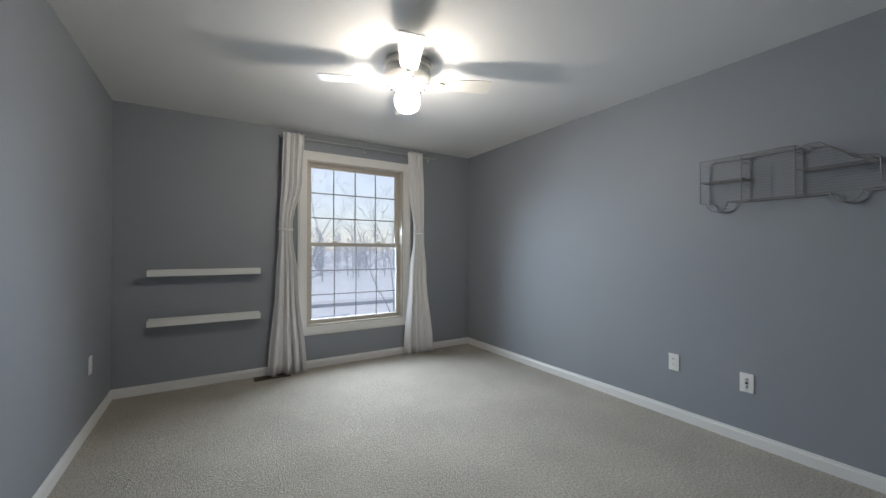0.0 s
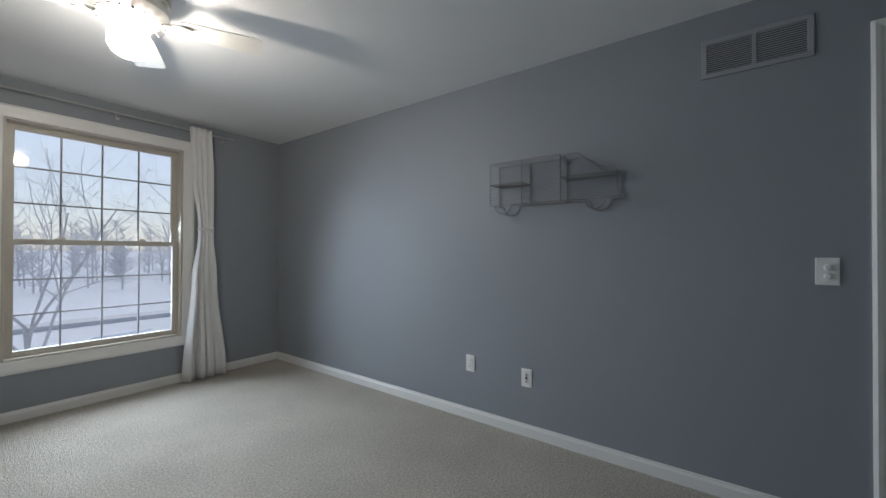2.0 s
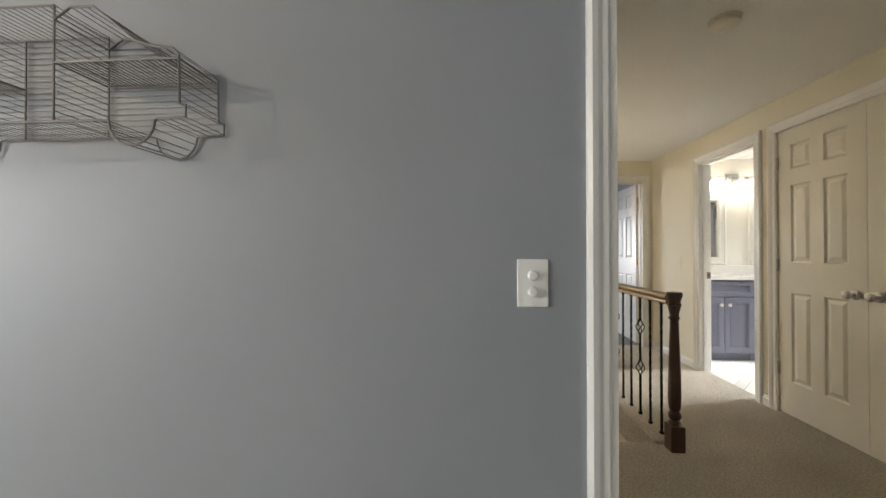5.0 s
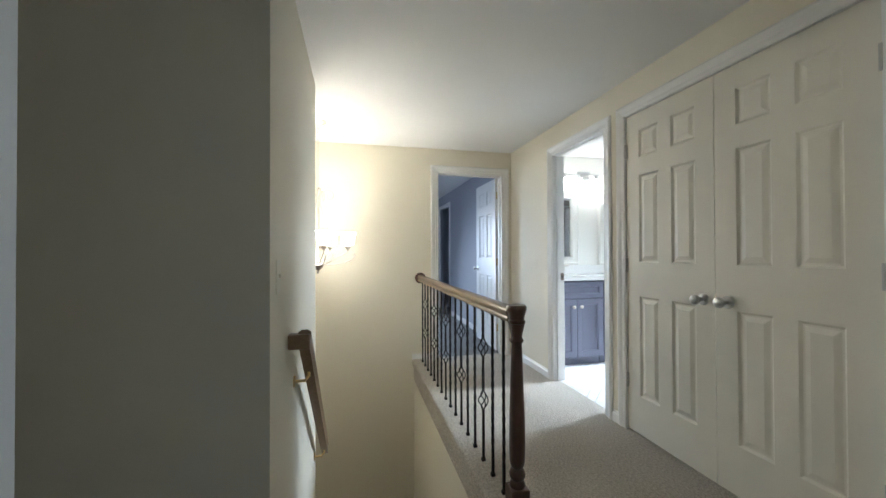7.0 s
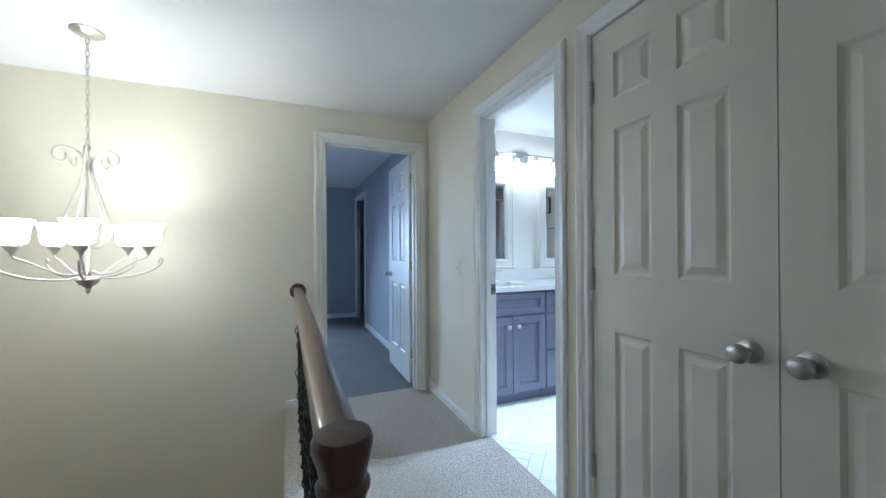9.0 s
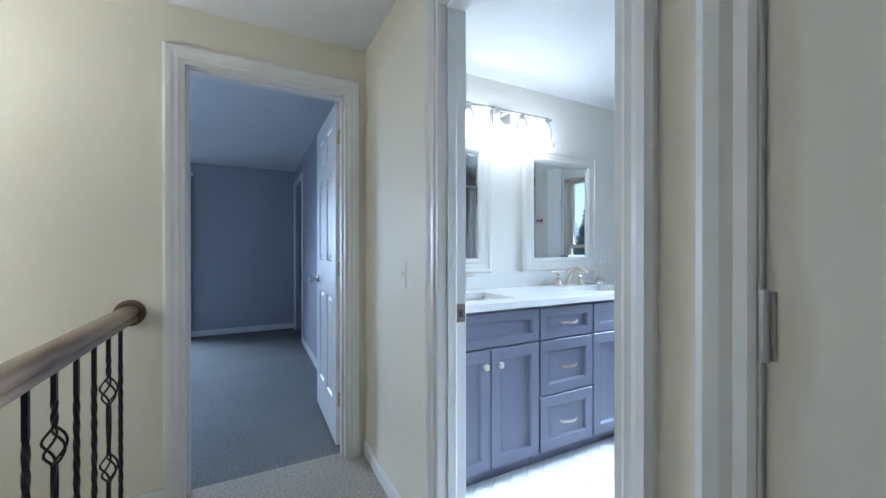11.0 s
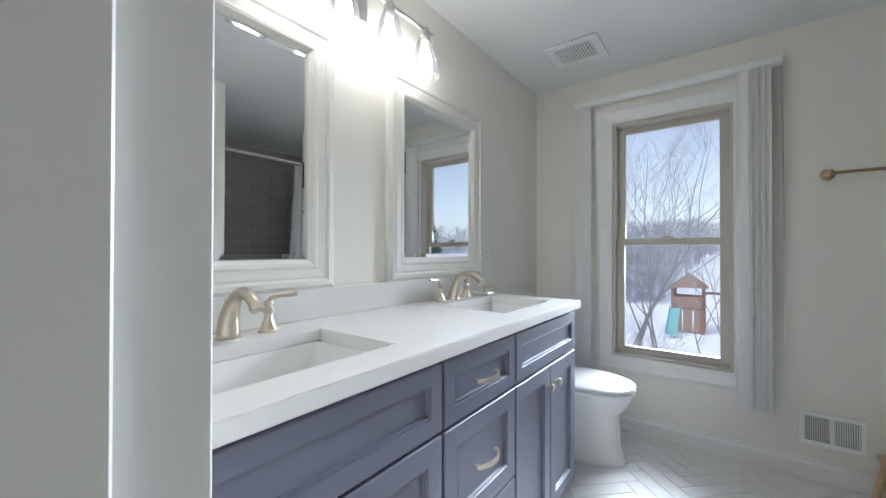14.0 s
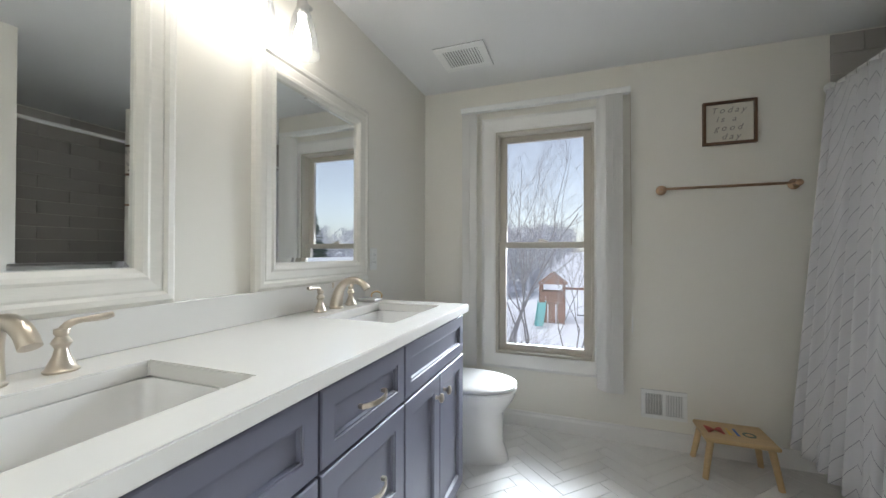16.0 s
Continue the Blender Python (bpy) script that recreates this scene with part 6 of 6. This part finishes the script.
# neighbour's house
SIDING = mat("grey_siding", (0.42, 0.43, 0.45), 0.7, vary=0.08, scale=3)
house = thing("house", (36, 9, GZ), "grey neighbouring house under a snowy roof", "house")
part("wall", one_box(31, 41, 3, 15, GZ - 0.2, GZ + 2.6), SIDING, house)
bm = bmesh.new()
pts = [(30.4, 2.4, GZ + 2.6), (41.6, 2.4, GZ + 2.6), (41.6, 15.6, GZ + 2.6), (30.4, 15.6, GZ + 2.6), (36, 2.4, GZ + 5.0), (36, 15.6, GZ + 5.0)]
q = [bm.verts.new(p) for p in pts]
for f in ((0, 1, 4), (2, 3, 5), (0, 4, 5, 3), (1, 2, 5, 4), (0, 3, 2, 1)):
    bm.faces.new([q[i] for i in f])
part("roof", bm, SNOW, house, "roof under thick snow")
for y in (6, 11):
    wnd = part("window", one_box(30.95, 31.02, y - 0.6, y + 0.6, GZ + 0.9, GZ + 2.1), TRIM, house)
    part("pane", one_box(30.93, 30.95, y - 0.5, y + 0.5, GZ + 1.0, GZ + 2.0), SLOT, wnd)

# wooden play set
CEDAR = mat("cedar_wood", (0.24, 0.135, 0.095), 0.7, vary=0.25, scale=6, warp=(1, 1, 0.3))
SLIDE = mat("turquoise_plastic", (0.16, 0.42, 0.42), 0.35, vary=0.05)
PX, PY = 7.12, -25.5
PZ = ground_z(PX, PY)
ps = thing("play_set", (PX, PY, PZ), "wooden play tower with a turquoise slide and swing beam", "play set")
for sx in (-0.65, 0.65):
    for sy in (-0.65, 0.65):
        part("post", one_box(PX + sx - 0.06, PX + sx + 0.06, PY + sy - 0.06, PY + sy + 0.06, PZ - 0.1, PZ + 2.35), CEDAR, ps)
part("deck", one_box(PX - 0.72, PX + 0.72, PY - 0.72, PY + 0.72, PZ + 1.15, PZ + 1.23), CEDAR, ps)
for z in (1.35, 1.55, 1.75):
    for (x0, x1, y0, y1) in ((-0.71, 0.71, 0.66, 0.70), (-0.71, 0.71, -0.70, -0.66), (-0.70, -0.66, -0.71, 0.71), (0.66, 0.70, -0.71, 0.71)):
        part("wall_board", one_box(PX + x0, PX + x1, PY + y0, PY + y1, PZ + z - 0.085, PZ + z + 0.085), CEDAR, ps)
for x in (-0.45, 0.0, 0.45):
    part("wall_board", one_box(PX + x - 0.2, PX + x + 0.2, PY + 0.60, PY + 0.64, PZ + 0.05, PZ + 1.15), CEDAR, ps)
bm = bmesh.new()
q = [bm.verts.new((PX + x, PY + y, PZ + z)) for x, y, z in ((-0.85, -0.85, 2.3), (0.85, -0.85, 2.3), (0.85, 0.85, 2.3), (-0.85, 0.85, 2.3), (0, -0.85, 3.0), (0, 0.85, 3.0))]
for f in ((0, 1, 4), (2, 3, 5), (0, 4, 5, 3), (1, 2, 5, 4), (0, 3, 2, 1)):
    bm.faces.new([q[i] for i in f])
part("roof", bm, CEDAR, ps, "brown gabled wooden roof")
bm = bmesh.new()
rows = []
for i in range(9):
    s = i / 8
    y = PY + 0.7 + 1.8 * s
    z = PZ + 1.2 - 1.1 * (s ** 0.9) + (0.06 if i > 6 else 0)
    rows.append([bm.verts.new((PX + 0.55 + dx, y, z + dz)) for dx, dz in ((-0.25, 0.16), (-0.22, 0.0), (0.22, 0.0), (0.25, 0.16))])
for a, b in zip(rows, rows[1:]):
    for k in range(3):
        bm.faces.new((a[k], a[k + 1], b[k + 1], b[k]))
sl = part("slide", bm, SLIDE, ps, "turquoise plastic slide")
sl.modifiers.new("thickness", "SOLIDIFY").thickness = 0.04
part("swing_beam", one_box(PX - 3.6, PX - 0.6, PY - 0.06, PY + 0.06, PZ + 1.95, PZ + 2.08), CEDAR, ps)
for s in (-1, 1):
    part("beam_leg", bar([(PX - 3.4, PY + s * 0.9, PZ - 0.1), (PX - 3.4, PY, PZ + 2.0)], 0.06, 6), CEDAR, ps)
for x in (-1.4, -1.9):
    part("rope", bar([(PX + x, PY, PZ + 1.95), (PX + x, PY, PZ + 0.5)], 0.012, 5), IRON, ps)
part("swing_seat", one_box(PX - 1.92, PX - 1.38, PY - 0.1, PY + 0.1, PZ + 0.47, PZ + 0.5, 0.01), IRON, ps)

# parked car
CARP = mat("silver_blue_car_paint", (0.36, 0.42, 0.50), 0.25, 0.4, vary=0.04, coat=0.6)
RUBBER = mat("tyre_rubber", (0.02, 0.02, 0.02), 0.8)
car = thing("car", (4.6, 15.6, GZ), "silver-blue car parked in the snow", "car")
side_line = [(-2.15, 0.35), (-2.15, 0.75), (-1.5, 0.92), (-0.75, 1.38), (0.75, 1.42), (1.55, 0.98), (2.1, 0.88), (2.15, 0.35)]
bm = bmesh.new()
rows = []
for y, inset in ((-0.86, 0.12), (-0.80, 0.0), (0.80, 0.0), (0.86, 0.12)):
    rows.append([bm.verts.new((4.6 + x, 15.6 + y * (0.86 if z > 1.1 and abs(y) > 0.7 else 1), GZ + z - (inset if z > 0.5 else 0))) for x, z in side_line])
for a, b in zip(rows, rows[1:]):
    for k in range(len(side_line)):
        bm.faces.new((a[k], a[(k + 1) % 8], b[(k + 1) % 8], b[k]))
bm.faces.new(rows[0])
bm.faces.new(rows[-1])
smooth(part("body", bm, CARP, car), 30)
for s in (-1, 1):
    part("side_window", one_box(3.95, 5.35, 15.6 + s * 0.83 - 0.01, 15.6 + s * 0.83 + 0.01, GZ + 0.98, GZ + 1.24, 0.004), SLOT, car)
    for x in (3.25, 5.95):
        w = part("wheel", turned([(0.0, 0), (0.32, 0.0), (0.33, 0.03), (0.33, 0.17), (0.32, 0.2), (0.0, 0.2)], pose(x, 15.6 + s * 0.80 + 0.1, GZ + 0.32, 90), 20), RUBBER, car)
        part("rim", turned([(0.0, 0), (0.2, 0.0), (0.2, 0.22), (0.0, 0.22)], pose(x, 15.6 + s * 0.80 + 0.11, GZ + 0.32, 90), 14), STEEL, w)

# ---- tiles ----
FLOOR_BATH = bpy.data.objects["floor_bath"]
W_, L_ = 0.0762, 0.3048
GAP = 0.0011


def clip(poly, axis, lim, keep_less):
    out = []
    for i, p in enumerate(poly):
        q = poly[(i + 1) % len(poly)]
        ip, iq = (p[axis] <= lim) == keep_less, (q[axis] <= lim) == keep_less
        if ip:
            out.append(p)
        if ip != iq:
            s = (lim - p[axis]) / (q[axis] - p[axis])
            out.append(tuple(p[k] + (q[k] - p[k]) * s for k in (0, 1)))
    return out


def prism(poly, z0, z1, ch=0.0012):
    bm = bmesh.new()
    cx, cy = sum(p[0] for p in poly) / len(poly), sum(p[1] for p in poly) / len(poly)
    rings = []
    for z, k in ((z0, 0), (z1 - ch, 0), (z1, ch)):
        r = []
        for x, y in poly:
            d = math.hypot(x - cx, y - cy) or 1
            r.append(bm.verts.new((x - (x - cx) / d * k, y - (y - cy) / d * k, z)))
        rings.append(r)
    n = len(poly)
    for a, b in zip(rings, rings[1:]):
        for k in range(n):
            bm.faces.new((a[k], a[(k + 1) % n], b[(k + 1) % n], b[k]))
    bm.faces.new(rings[-1])
    return bm


def vary_by_object(m, amount):
    nt = m.node_tree
    b = nt.nodes["Principled BSDF"]
    oi = nt.nodes.new("ShaderNodeObjectInfo")
    src = b.inputs["Base Color"].links[0].from_socket
    hs = nt.nodes.new("ShaderNodeHueSaturation")
    mr = nt.nodes.new("ShaderNodeMapRange")
    mr.inputs["To Min"].default_value, mr.inputs["To Max"].default_value = 1 - amount, 1 + amount
    nt.links.new(oi.outputs["Random"], mr.inputs["Value"])
    nt.links.new(mr.outputs[0], hs.inputs["Value"])
    nt.links.new(src, hs.inputs["Color"])
    nt.links.new(hs.outputs[0], b.inputs["Base Color"])


vary_by_object(MARBLE, 0.025)
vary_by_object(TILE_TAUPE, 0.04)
c45 = math.cos(radians(45))
x0, x1, y0, y1 = BX0 - 0.055, BX1 - 0.002, BY0 + 0.002, HALL_S - 0.0615
whole = {}
for i in range(-80, 80):
    for j in range(-80, 80):
        v = (i - j) % 8
        if v not in (0, 7):
            continue
        w, h = (L_, W_) if v == 0 else (W_, L_)
        u0, v0 = i * W_, j * W_
        rect = [(u0 + GAP, v0 + GAP), (u0 + w - GAP, v0 + GAP), (u0 + w - GAP, v0 + h - GAP), (u0 + GAP, v0 + h - GAP)]
        poly = [(5.6 + (a - b) * c45, -3.7 + (a + b) * c45) for a, b in rect]
        full = all(x0 < p[0] < x1 and y0 < p[1] < y1 for p in poly)
        for ax, lim, less in ((0, x0, False), (0, x1, True), (1, y0, False), (1, y1, True)):
            poly = clip(poly, ax, lim, less) if poly else poly
        if len(poly) < 3:
            continue
        mx, my = sum(p[0] for p in poly) / len(poly), sum(p[1] for p in poly) / len(poly)
        if (mx > 6.42 and my > -3.98) or (mx < LX0 - 0.1 and my > SH_Y + 0.1) or (my > -2.42 and not DB[0] < mx < DB[1]):
            continue
        if full and v in whole:
            ob = new("tile", whole[v][0])
            ob.parent = FLOOR_BATH
            ob.location = (mx - whole[v][1], my - whole[v][2], 0)
            continue
        ob = part("tile", prism(poly, -0.006, 0.0), MARBLE)
        ob.parent = FLOOR_BATH
        if full:
            whole[v] = (ob.data, mx, my)

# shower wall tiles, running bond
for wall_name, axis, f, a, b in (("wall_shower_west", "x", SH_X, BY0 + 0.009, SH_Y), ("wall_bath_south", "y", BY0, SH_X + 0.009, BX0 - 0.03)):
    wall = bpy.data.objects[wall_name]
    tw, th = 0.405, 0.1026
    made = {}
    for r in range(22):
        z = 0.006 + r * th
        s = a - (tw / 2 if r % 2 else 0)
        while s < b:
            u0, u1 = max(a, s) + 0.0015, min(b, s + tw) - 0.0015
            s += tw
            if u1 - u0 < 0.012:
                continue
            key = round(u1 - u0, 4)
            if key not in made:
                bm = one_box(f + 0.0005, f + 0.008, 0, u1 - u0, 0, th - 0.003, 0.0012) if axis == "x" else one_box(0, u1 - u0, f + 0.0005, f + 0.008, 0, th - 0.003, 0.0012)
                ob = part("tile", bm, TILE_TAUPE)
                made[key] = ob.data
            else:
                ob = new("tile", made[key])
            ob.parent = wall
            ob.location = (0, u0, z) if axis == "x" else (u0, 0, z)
